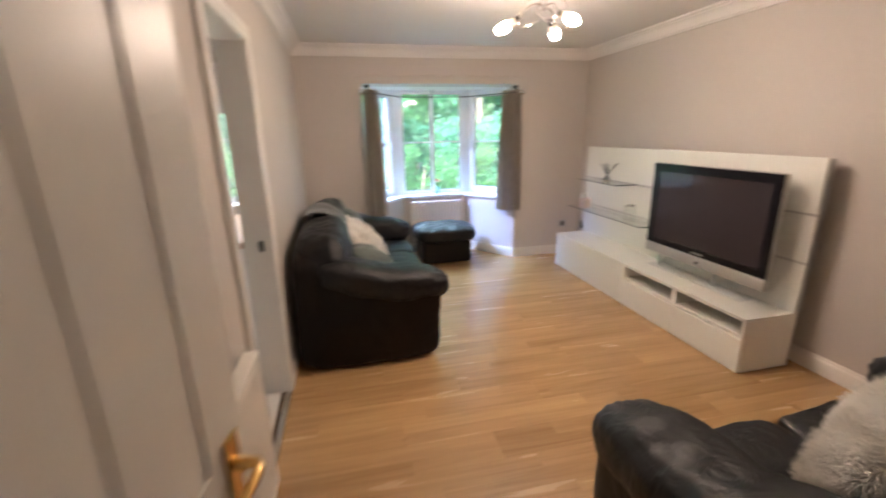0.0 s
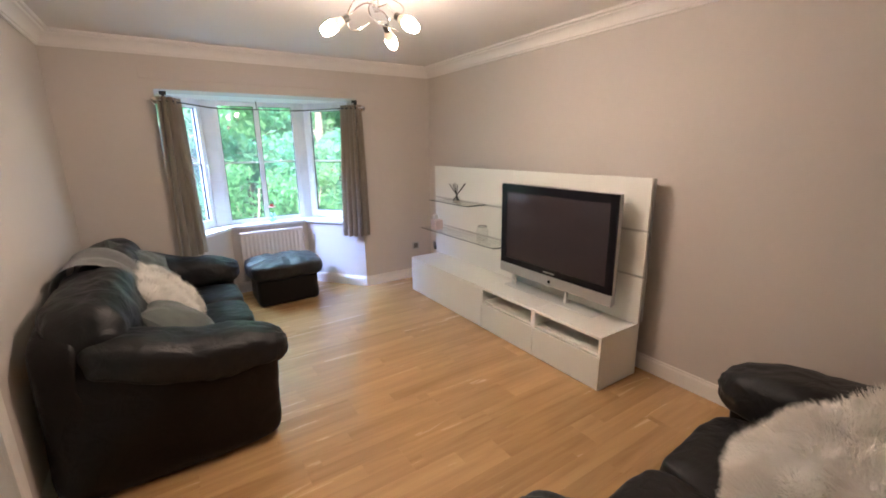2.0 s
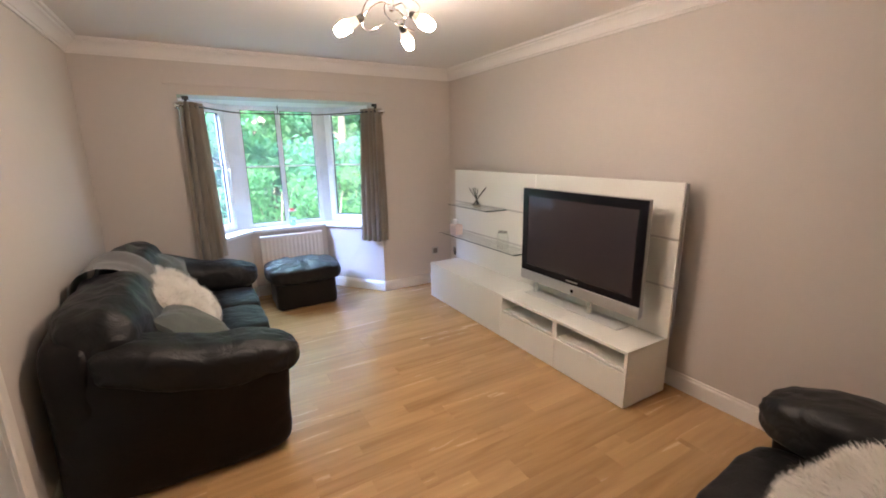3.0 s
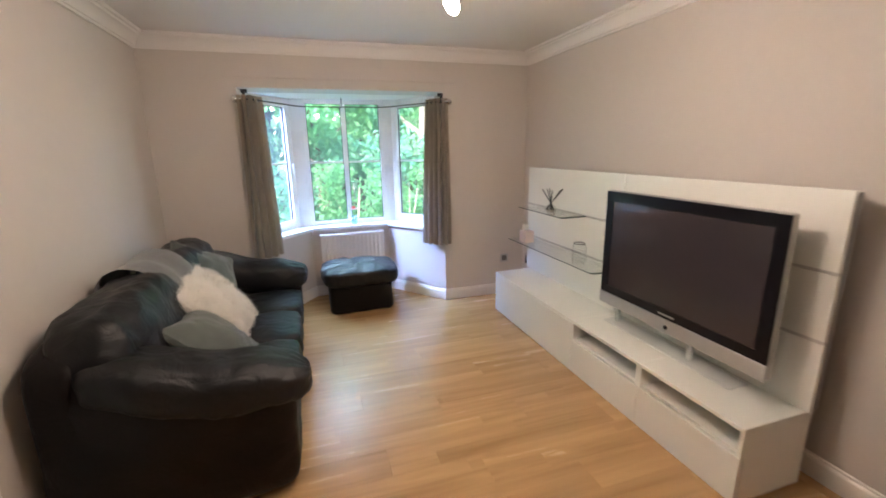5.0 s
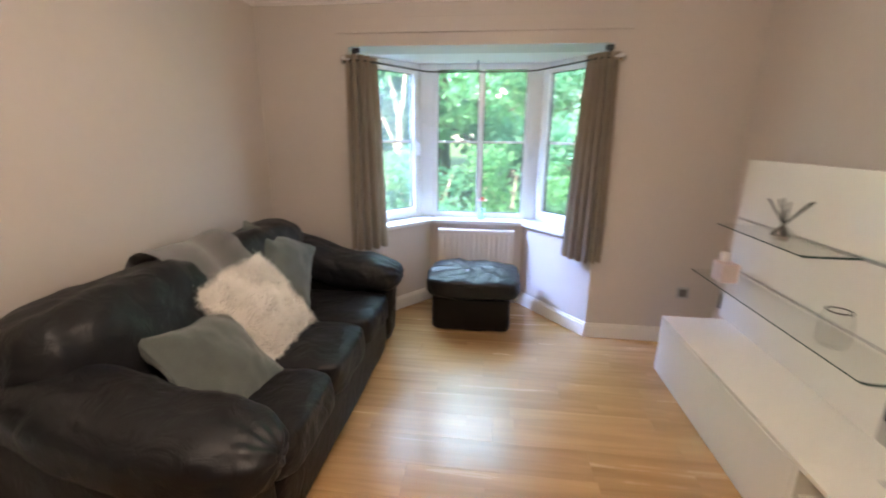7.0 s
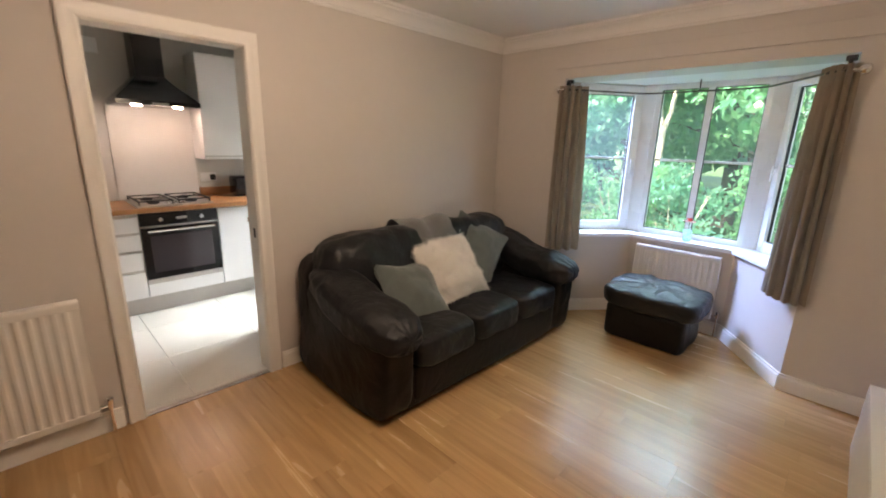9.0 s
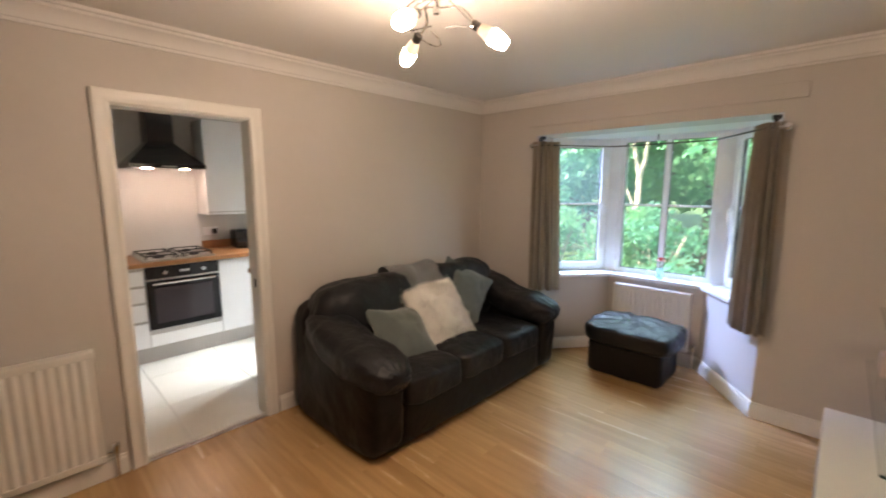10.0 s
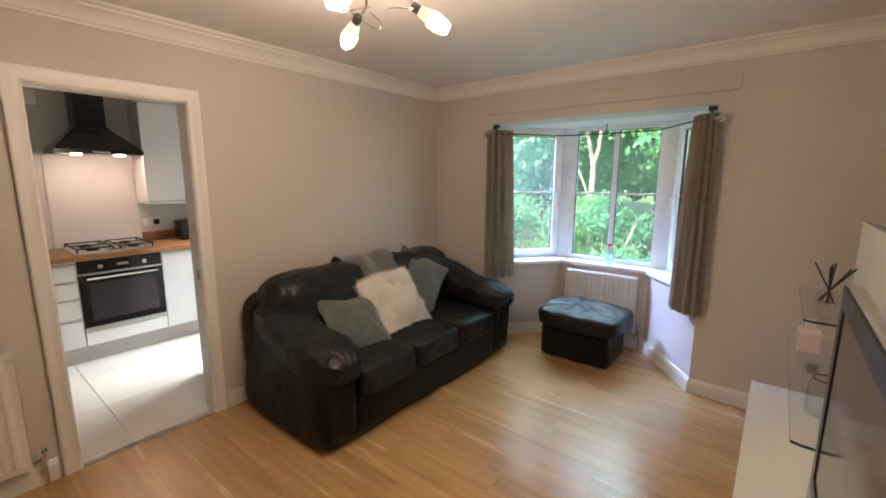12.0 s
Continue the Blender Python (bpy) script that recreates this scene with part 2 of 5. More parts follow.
M_HOODLIGHT = emit_mat("hood_light", (1.0, 0.73, 0.62), 22.0)


# ---- mesh tools ----
def finish(name, bm, material, smooth=False):
    me = bpy.data.meshes.new(name)
    bmesh.ops.recalc_face_normals(bm, faces=bm.faces)
    bm.to_mesh(me)
    bm.free()
    me.materials.append(material)
    if smooth:
        for f in me.polygons:
            f.use_smooth = True
        me.set_sharp_from_angle(angle=radians(50 if smooth is True else smooth))
    return me


def part(name, bm, material, parent=None, label="", smooth=False):
    ob = new(name, finish(name, bm, material, smooth))
    ob.parent = parent
    return tagged(ob, label)


def single(name, bm, material, label, category, at=None, smooth=False, group="", kind=""):
    ob = new(name, finish(name, bm, material, smooth))
    if at is not None:
        ob.matrix_basis = at
    return tagged(ob, label, category, group, kind)


def thing(name, at, label, category, group="", kind=""):
    ob = new(name)
    ob.empty_display_size = 0.1
    ob.matrix_basis = at
    return tagged(ob, label, category, group, kind)


def structure(name, bm, material, label="", smooth=False):
    ob = new(name, finish(name, bm, material, smooth))
    return tagged(ob, label, "", "", "structure")


def box(bm, x0, y0, z0, x1, y1, z1, bev=0.0, seg=2):
    x0, x1, y0, y1, z0, z1 = min(x0, x1), max(x0, x1), min(y0, y1), max(y0, y1), min(z0, z1), max(z0, z1)
    made = bmesh.ops.create_cube(bm, size=1, matrix=Matrix.LocRotScale(((x0 + x1) / 2, (y0 + y1) / 2, (z0 + z1) / 2), None, (x1 - x0, y1 - y0, z1 - z0)))
    if bev:
        vs = set(made["verts"])
        es = [e for e in bm.edges if e.verts[0] in vs and e.verts[1] in vs]
        bmesh.ops.bevel(bm, geom=es, offset=bev, segments=seg, affect="EDGES", profile=0.5)
    return bm


def B(*a, bev=0.0, seg=2):
    return box(bmesh.new(), *a, bev=bev, seg=seg)


def ring_faces(bm, rings, cap=True, loop=False):
    for a, b in zip(rings, rings[1:] + (rings[:1] if loop else [])):
        k = len(a)
        for i in range(k):
            bm.faces.new((a[i], a[(i + 1) % k], b[(i + 1) % k], b[i]))
    if cap and not loop:
        bm.faces.new(rings[0][::-1])
        bm.faces.new(rings[-1])


def tube(bm, pts, r, seg=10, loop=False):
    pts = [Vector(p) for p in pts]
    rings, up = [], Vector((0.13, 0.21, 1)).normalized()
    for i, p in enumerate(pts):
        if loop:
            d = pts[(i + 1) % len(pts)] - pts[i - 1]
        else:
            d = pts[min(i + 1, len(pts) - 1)] - pts[max(i - 1, 0)]
        d.normalize()
        s = d.cross(up)
        if s.length < 1e-3:
            s = d.cross(Vector((1, 0, 0)))
        s.normalize()
        u = s.cross(d)
        rr = r[i] if isinstance(r, (list, tuple)) else r
        rings.append([bm.verts.new(p + rr * (math.cos(a) * s + math.sin(a) * u)) for a in [2 * math.pi * k / seg for k in range(seg)]])
    ring_faces(bm, rings, True, loop)
    return bm


def lathe(bm, profile, m=Matrix(), seg=20):
    rings = [[bm.verts.new(m @ Vector((max(r, 1e-4) * math.cos(a), max(r, 1e-4) * math.sin(a), z))) for a in [2 * math.pi * k / seg for k in range(seg)]] for r, z in profile]
    ring_faces(bm, rings)
    return bm


def prism(bm, poly, z0, z1):
    a = [bm.verts.new((x, y, z0)) for x, y in poly]
    b = [bm.verts.new((x, y, z1)) for x, y in poly]
    ring_faces(bm, [a, b])
    return bm


def extrude_profile(bm, prof, p0, p1, out, m0=0.0, m1=0.0):
    """A moulding: profile of (depth, height) along p0 to p1 in plan; out points into the room; m0, m1 mitre the ends."""
    p0, p1, out = Vector(p0), Vector(p1), Vector(out).normalized()
    d = (p1 - p0).normalized()
    rings = []
    for p, m, s in ((p0, m0, 1), (p1, m1, -1)):
        rings.append([bm.verts.new((*(p + out * a + d * (s * m * a)), h)) for a, h in prof])
    ring_faces(bm, rings)
    return bm


def soft(bm, m, size, n=8, square=5.0, puff=0.0, wrinkle=0.0, freq=6.0, seed=0.0, pinch=0.0, ears=0.0, warp=None, ripple=None):
    """A padded, rounded box of that size, centred on m: puff swells its broad faces, pinch draws the z-thin edges together."""
    part_bm = bmesh.new()
    bmesh.ops.create_cube(part_bm, size=2)
    bmesh.ops.subdivide_edges(part_bm, edges=part_bm.edges[:], cuts=n, use_grid_fill=True)
    vs = part_bm.verts
    hx, hy, hz = [s / 2 for s in size]
    for v in vs:
        c = v.co.copy()
        k = (abs(c.x) ** square + abs(c.y) ** square + abs(c.z) ** square) ** (1 / square)
        u = c / k
        f = 1 + puff * (1 - min(1, c.x * c.x)) * (1 - min(1, c.y * c.y))
        if pinch:
            e = max(abs(c.x), abs(c.y))
            f *= 1 - pinch * e ** 3
        q = Vector((u.x * hx, u.y * hy, u.z * hz * f))
        if ears:
            q.x *= 1 - ears * (1 - c.y * c.y)
            q.y *= 1 - ears * (1 - c.x * c.x)
        if warp:
            q = warp(q)
        if wrinkle:
            w = noise.noise((q + Vector((seed, seed * 1.7, seed * 0.3))) * freq) + 0.5 * noise.noise((q + Vector((seed, 0, 3.1))) * freq * 2.7)
            q += u.normalized() * wrinkle * w
        if ripple:
            q += u.normalized() * ripple(q, u)
        v.co = m @ q
    made = [bm.verts.new(v.co) for v in vs]
    part_bm.verts.index_update()
    for f in part_bm.faces:
        bm.faces.new([made[v.index] for v in f.verts])
    part_bm.free()
    return bm


def S(m, size, **k):
    return soft(bmesh.new(), m, size, **k)


def smooth(a, b, v):
    f = max(0.0, min(1.0, (v - a) / (b - a)))
    return f * f * (3 - 2 * f)


# ---- structure: living room ----
XR, YB, ZC = 3.285, -4.76, 2.40
BX0, BX1, BAYY = 0.66, 2.41, 0.60
KX0, KX1 = 1.14, 1.95
DY0, DY1, DZ = -3.003, -2.320, 1.980
T = 0.12

structure("floor", B(-0.05, YB - 1.6, -0.10, XR + 0.1, 0.75, -0.012), M_JOINT, "dark underlay and joints beneath the oak laminate")
structure("ceiling", B(-T, YB - 1.6, ZC, XR + T, 0.0, ZC + 0.12), M_CEIL, "plain white painted ceiling")

bm = bmesh.new()
box(bm, -T, DY1 + 0.022, 0, 0, 0.0, ZC)
box(bm, -T, YB - 1.6, 0, 0, DY0 - 0.022, ZC)
box(bm, -T, DY0 - 0.022, DZ + 0.022, 0, DY1 + 0.022, ZC)
structure("wall_west", bm, M_WALL, "warm grey painted wall with kitchen doorway")
structure("wall_east", B(XR, YB - 1.6, 0, XR + T, 0.0, ZC), M_WALL, "warm grey painted wall behind the white panel")
bm = bmesh.new()
box(bm, -T, 0, 0, BX0, 0.30, ZC)
box(bm, BX1, 0, 0, XR + T, 0.30, ZC)
box(bm, BX0, 0, 2.035, BX1, 0.30, ZC)
structure("wall_north", bm, M_WALL, "warm grey painted wall opening into the bay window")
HX0, HX1 = 0.075, 0.79
bm = bmesh.new()
box(bm, 0, YB - T, 0, HX0 - 0.022, YB, ZC)
box(bm, HX1 + 0.022, YB - T, 0, XR, YB, ZC)
box(bm, HX0 - 0.022, YB - T, 2.012, HX1 + 0.022, YB, ZC)
structure("wall_south", bm, M_WALL, "warm grey painted wall with the hall doorway")
structure("wall_hall", B(-T, YB - 1.72, 0, XR + T, YB - 1.6, ZC), M_WALL, "plain hall wall")

# bay: low walls, sill, head
outer = [(BX0 - 0.30, 0.30), (KX0 - 0.19, BAYY + 0.28), (KX1 + 0.19, BAYY + 0.28), (BX1 + 0.30, 0.30)]
inner = [(BX0, 0.0), (KX0, BAYY), (KX1, BAYY), (BX1, 0.0)]
structure("wall_bay_west", prism(bmesh.new(), [(BX0, 0.0), inner[1], outer[1], (BX0 - 0.30, 0.298)], 0.0, 0.712), M_WALL, "low painted wall under the bay window")
structure("wall_bay_north", prism(bmesh.new(), [inner[1], inner[2], outer[2], outer[1]], 0.0, 0.712), M_WALL, "low painted wall under the bay window")
structure("wall_bay_east", prism(bmesh.new(), [inner[2], (BX1, 0.0), (BX1 + 0.30, 0.298), outer[2]], 0.0, 0.712), M_WALL, "low painted wall under the bay window")


def along(a, b, f):
    return (a[0] + (b[0] - a[0]) * f, a[1] + (b[1] - a[1]) * f)


sill_in = [(BX0 + 0.012, -0.022), (KX0 + 0.02, BAYY - 0.04), (KX1 - 0.02, BAYY - 0.04), (BX1 - 0.012, -0.022)]
sill_out = [(BX0 - 0.23, 0.16), (KX0 - 0.125, BAYY + 0.185), (KX1 + 0.125, BAYY + 0.185), (BX1 + 0.23, 0.16)]
bm = bmesh.new()
for i in range(3):
    prism(bm, [along(sill_in[i], sill_in[i + 1], 0.06 if i == 0 else 0.0), along(sill_in[i], sill_in[i + 1], 0.94 if i == 2 else 1.0),
               along(sill_out[i], sill_out[i + 1], 0.94 if i == 2 else 1.0), along(sill_out[i], sill_out[i + 1], 0.06 if i == 0 else 0.0)], 0.715, 0.745)
bmesh.ops.bevel(bm, geom=[e for e in bm.edges], offset=0.004, segments=2, affect="EDGES")
structure("window_sill", bm, M_UPVC, "deep white bay window sill")
bm = bmesh.new()
prism(bm, [(BX0 + 0.001, 0.302), (BX1 - 0.001, 0.302), (BX1 + 0.30, 0.31), outer[2], outer[1], (BX0 - 0.30, 0.31)], 2.035, 2.14)
structure("ceiling_bay", bm, M_CEIL, "white painted head of the bay")

# coving
cov = [(0.0, 2.292), (0.012, 2.292), (0.014, 2.306), (0.022, 2.309), (0.027, 2.325), (0.040, 2.345), (0.058, 2.360), (0.075, 2.368), (0.078, 2.380), (0.095, 2.384), (0.100, 2.399), (0.0, 2.399)]
for nm, a, b, o in (("trim_coving_west", (0.001, YB), (0.001, 0), (1, 0)), ("trim_coving_north", (0, -0.001), (XR, -0.001), (0, -1)),
                    ("trim_coving_east", (XR - 0.001, 0), (XR - 0.001, YB), (-1, 0)), ("trim_coving_south", (XR, YB + 0.001), (0, YB + 0.001), (0, 1))):
    structure(nm, extrude_profile(bmesh.new(), cov, a, b, o, 1, 1), M_CEIL, "white stepped plaster coving", 30)

# skirting
sk = [(0.0, 0.0), (0.018, 0.0), (0.018, 0.082), (0.015, 0.092), (0.009, 0.098), (0.008, 0.108), (0.0, 0.112)]
ang = (Vector(inner[1]) - Vector(inner[0])).normalized()
angr = (Vector(inner[3]) - Vector(inner[2])).normalized()
for nm, a, b, o, m0, m1 in (
        ("baseboard_west", (0.001, DY1 + 0.092), (0.001, 0), (1, 0), 0, 1), ("baseboard_west_b", (0.001, YB), (0.001, DY0 - 0.092), (1, 0), 1, 0),
        ("baseboard_north", (0, -0.001), (BX0, -0.001), (0, -1), 1, -0.35), ("baseboard_north_b", (BX1, -0.001), (XR, -0.001), (0, -1), -0.35, 1),
        ("baseboard_east", (XR - 0.001, 0), (XR - 0.001, YB), (-1, 0), 1, 1), ("baseboard_south", (XR, YB + 0.001), (HX1 + 0.07, YB + 0.001), (0, 1), 1, 0),
        ("baseboard_bay_a", inner[0], inner[1], (ang.y, -ang.x), -0.35, 0.45), ("baseboard_bay", inner[1], inner[2], (0, -1), 0.45, 0.45),
        ("baseboard_bay_b", inner[2], inner[3], (angr.y, -angr.x), 0.45, -0.35)):
    structure(nm, extrude_profile(bmesh.new(), sk, a, b, o, m0, m1), M_WHITE, "cream white moulded skirting board", 30)

# batten over the bay, painted with the wall
structure("trim_batten", B(0.575, -0.022, 2.112, 2.518, 0.001, 2.205, bev=0.002), M_WALL, "wall coloured batten above the bay")

# kitchen doorway: lining and architrave
arch = [(0.0, 0.0), (0.014, 0.0), (0.020, 0.010), (0.016, 0.020), (0.016, 0.040), (0.022, 0.052), (0.022, 0.066), (0.018, 0.072), (0.0, 0.072)]
arch = [(d, w * 1.02) for d, w in arch]


def architrave(name, y0, y1, z, x, sgn, along_x=False):
    """Moulded frame round an opening between y0 and y1 up to z, on the face x of a wall; sgn is the way it looks."""
    bm = bmesh.new()
    rings = []
    for (yy, zz, oy, oz) in ((y0, 0.0, -1, 0), (y0, z, -1, 1), (y1, z, 1, 1), (y1, 0.0, 1, 0)):
        ring = []
        for d, w in arch:
            q = (x + sgn * (d + 0.001), yy + oy * (w + 0.003), zz + oz * (w + 0.003))
            ring.append(bm.verts.new((q[1], q[0], q[2]) if along_x else q))
        rings.append(ring)
    ring_faces(bm, rings)
    return structure(name, bm, M_WHITE, "cream white moulded door architrave", 30)


def lining(name, y0, y1, z, x0, x1, along_x=False):
    bm = bmesh.new()
    for a in ((x0, y0 - 0.022, 0, x1, y0, z + 0.022), (x0, y1, 0, x1, y1 + 0.022, z + 0.022), (x0, y0, z, x1, y1, z + 0.022)):
        if along_x:
            box(bm, a[1], a[0], a[2], a[4], a[3], a[5])
        else:
            box(bm, *a)
    return structure(name, bm, M_WHITE, "cream white door lining")


architrave("trim_kitchen_door", DY0, DY1, DZ, 0.0, 1)
architrave("trim_kitchen_door_b", DY0, DY1, DZ, -T, -1)
lining("door_frame_kitchen", DY0, DY1, DZ, -T - 0.002, 0.002)
architrave("trim_hall_door", HX0 + 0.045, HX1, 1.99, YB, 1, True)
lining("door_frame_hall", HX0, HX1, 1.99, YB - T - 0.002, YB + 0.002, True)
structure("trim_threshold", B(-0.022, DY0 + 0.001, -0.01, 0.012, DY1 - 0.001, 0.007, bev=0.004), M_CHROME, "metal threshold strip")
plate = thing("strike_plate", pose(-0.045, DY1 - 0.0005, 0.935), "small dark metal strike plate on the kitchen door lining", "strike plate")
part("plate", B(-0.013, -0.003, -0.03, 0.013, 0.0, 0.03, bev=0.001), M_DARKSTEEL, plate)
part("latch_hole", B(-0.006, -0.0045, -0.012, 0.006, -0.0031, 0.012), M_CAST, plate)

# bay windows
def frame_bars(bm, w, h, bar, y0, y1, bev=0.004):
    box(bm, 0, y0, 0, bar, y1, h, bev)
    box(bm, w - bar, y0, 0, w, y1, h, bev)
    box(bm, bar, y0, 0, w - bar, y1, bar, bev)
    box(bm, bar, y0, h - bar, w - bar, y1, h, bev)


def window(name, p0, p1, z0, z1, sash, mullion, midbar, handle):
    """A glazed unit from p0 to p1 in plan, its inner face to the right of that way."""
    d = Vector((p1[0] - p0[0], p1[1] - p0[1]))
    w, h = d.length, z1 - z0
    t = thing(name, pose(p0[0], p0[1], z0, 0, 0, math.degrees(math.atan2(d.y, d.x))), "white plastic framed window of the bay", "window", kind="structure")
    bm = bmesh.new()
    frame_bars(bm, w, h, 0.045, 0, 0.065)
    if mullion:
        box(bm, w / 2 - 0.024, 0.004, 0.045, w / 2 + 0.024, 0.06, h - 0.045, 0.004)
    part("window_frame", bm, M_UPVC, t)
    g0 = 0.045
    if sash:
        bm = bmesh.new()
        frame_bars(bm, w - 0.07, h - 0.07, 0.05, -0.012, 0.045)
        bmesh.ops.translate(bm, verts=bm.verts, vec=(0.035, 0, 0.035))
        part("sash", bm, M_UPVC, t)
        g0 = 0.085
    spans = [(g0, w / 2 - 0.024), (w / 2 + 0.024, w - g0)] if mullion else [(g0, w - g0)]
    for a, b in spans:
        bm = bmesh.new()
        gas = [(a, g0, a + 0.005, h - g0), (b - 0.005, g0, b, h - g0), (a, g0, b, g0 + 0.005), (a, h - g0 - 0.005, b, h - g0)]
        for x0, zz0, x1, zz1 in gas:
            box(bm, x0, 0.012, zz0, x1, 0.03, zz1)
        part("gasket", bm, M_CAST, t, "thin black rubber gasket")
        pane = part("pane", B(a, 0.030, g0, b, 0.034, h - g0), M_GLASS, t, "clear glass pane")
        pane.visible_shadow = False
        part("glazing_bar", B(a, 0.022, midbar - z0 - 0.010, b, 0.044, midbar - z0 + 0.010, bev=0.003), M_UPVC, t)
    if handle:
        hx = w - 0.06 if handle > 0 else 0.06
        bm = bmesh.new()
        box(bm, hx - 0.012, -0.020, h * 0.47, hx + 0.012, -0.0125, h * 0.47 + 0.07, 0.003)
        box(bm, hx - 0.008, -0.042, h * 0.47 + 0.028, hx + 0.008, -0.0195, h * 0.47 + 0.044, 0.003)
        box(bm, hx - 0.009, -0.046, h * 0.47 - 0.07, hx + 0.009, -0.032, h * 0.47 + 0.044, 0.004)
        part("handle", bm, M_UPVC, t)
    return t


WZ0, WZ1 = 0.746, 2.034
PL, PR = (1.140, 0.728), (1.968, 0.728)
DL, DR = (1.055, 0.765), (2.035, 0.765)
window("window_1", PL, PR, WZ0, WZ1, False, True, 1.405, 0)
dl = Vector(DL)
L0 = dl - ang * 0.78
window("window_2", tuple(L0), tuple(dl - ang * 0.035), WZ0, WZ1, True, False, 1.405, 1)
dr = Vector(DR)
window("window_3", tuple(dr + angr * 0.035), tuple(dr + angr * 0.78), WZ0, WZ1, True, False, 1.405, -1)
for nm, c, dq, s in (("trim_bay_post", PL, DL, -1), ("trim_bay_post_b", PR, DR, 1)):
    bm = bmesh.new()
    q = Vector(dq) + (ang * -0.036 if s < 0 else angr * 0.036)
    nrm = Vector((ang.y, -ang.x)) if s < 0 else Vector((angr.y, -angr.x))
    poly = [Vector((c[0] - 0.004 * s, c[1] - 0.008)), q + nrm * 0.004, q - nrm * 0.09, Vector((c[0] - 0.004 * s, c[1] + 0.09))]
    if s > 0:
        poly = poly[::-1]
    prism(bm, [tuple(v) for v in poly], WZ0, WZ1)
    structure(nm, bm, M_UPVC, "white corner post of the bay window")

# ---- structure: kitchen ----
KXW, KYN, KYS = -2.17, -1.10, -4.1
structure("floor_kitchen", B(KXW - 0.1, KYS - 0.1, -0.10, -0.05, KYN + 0.1, -0.006), M_GROUT, "grey grout under the cream tiles")
structure("ceiling_kitchen", B(KXW - T, KYS - T, ZC, -T, KYN + T, ZC + 0.12), M_CEIL, "white kitchen ceiling")
structure("wall_kitchen_west", B(KXW - T, KYS, 0, KXW, KYN, ZC), M_KWALL, "pale grey kitchen wall behind the hob")
structure("wall_kitchen_south", B(KXW - T, KYS - T, 0, -T, KYS, ZC), M_KWALL, "plain kitchen wall")
KW0, KW1, KWZ0, KWZ1 = -1.60, -0.42, 0.99, 2.02
bm = bmesh.new()
box(bm, KXW - T, KYN, 0, KW0, KYN + 0.26, ZC)
box(bm, KW1, KYN, 0, -T, KYN + 0.26, ZC)
box(bm, KW0, KYN, 0, KW1, KYN + 0.26, KWZ0)
box(bm, KW0, KYN, KWZ1, KW1, KYN + 0.26, ZC)
structure("wall_kitchen_north", bm, M_KWALL, "pale grey kitchen wall with window")
window("window_4", (KW0, KYN + 0.16), (KW1, KYN + 0.16), KWZ0, KWZ1, False, True, 1.5, 0)
bl = thing("roller_blind", pose((KW0 + KW1) / 2, KYN - 0.03, 2.03), "white roller blind pulled partly down over the kitchen window", "blind")
part("roller", tube(bmesh.new(), [(-0.6, 0, 0), (0.6, 0, 0)], 0.022, 14), M_BLIND, bl, "", True)
part("fabric", B(-0.58, 0.006, -0.31, 0.58, 0.009, 0.0), M_BLIND, bl)
part("bottom_bar", B(-0.58, -0.001, -0.335, 0.58, 0.014, -0.31, bev=0.004), M_BLIND, bl)

# ---- outdoors ----
structure("ground", B(-60, 0.9, -0.52, 60, 120, -0.45), M_GRASS, "rough grass beyond the windows")


def leaf_cloud(bm, centres, count, size, rng):
    for _ in range(count):
        c, r = rng.choice(centres)
        v = Vector((rng.gauss(0, 1), rng.gauss(0, 1), rng.gauss(0, 1)))
        v = v.normalized() * r * (rng.random() ** 0.45)
        p = Vector(c) + Vector((v.x, v.y, v.z * 0.8))
        s = size * rng.uniform(0.6, 1.4)
        a = Euler((rng.uniform(-1.5, 1.5), rng.uniform(-1.3, 1.3), rng.uniform(0, 6.28))).to_matrix()
        pts = [(-0.5, 0, 0), (-0.1, -0.28, 0.05), (0.5, 0, -0.06), (-0.1, 0.28, 0.05)]
        vs = [bm.verts.new(p + a @ (Vector(q) * s)) for q in pts]
        bm.faces.new(vs)


def tree(name, x, y, h, spread, seed, leaf, count, size, label, category):
    rng = random.Random(seed)
    t = thing(name, pose(x, y, -0.45), label, category)
    bm = bmesh.new()
    lean = rng.uniform(-0.05, 0.05)
    tr = 0.02 * h
    tube(bm, [(lean * h * f * f, 0.03 * math.sin(5 * f), h * 0.8 * f) for f in (0, 0.15, 0.35, 0.6, 0.8, 1)], [tr * 1.4, tr, tr * 0.85, tr * 0.6, tr * 0.4, tr * 0.15], 9)
    centres = [((lean * h * 0.8, 0, h * 0.86), spread * 0.5)]
    for k in range(9):
        f = rng.uniform(0.22, 0.75)
        a = k * 2.4 + rng.uniform(-0.4, 0.4)
        ln = spread * rng.uniform(0.55, 1.0) * (1.15 - f * 0.5)
        s = Vector((lean * h * f * f, 0, h * 0.8 * f))
        e = s + Vector((math.cos(a) * ln, math.sin(a) * ln, ln * rng.uniform(0.2, 0.7)))
        mid = (s + e) / 2 + Vector((0, 0, 0.08 * ln))
        tube(bm, [s, mid, e], [tr * 0.45, tr * 0.28, tr * 0.08], 6)
        centres += [(e, spread * rng.uniform(0.25, 0.45)), (mid, spread * rng.uniform(0.2, 0.32))]
    part("trunk", bm, M_BARK_DARK, t, "", True)
    bm = bmesh.new()
    leaf_cloud(bm, centres, count, size, rng)
    part("crown", bm, leaf, t)
    return t


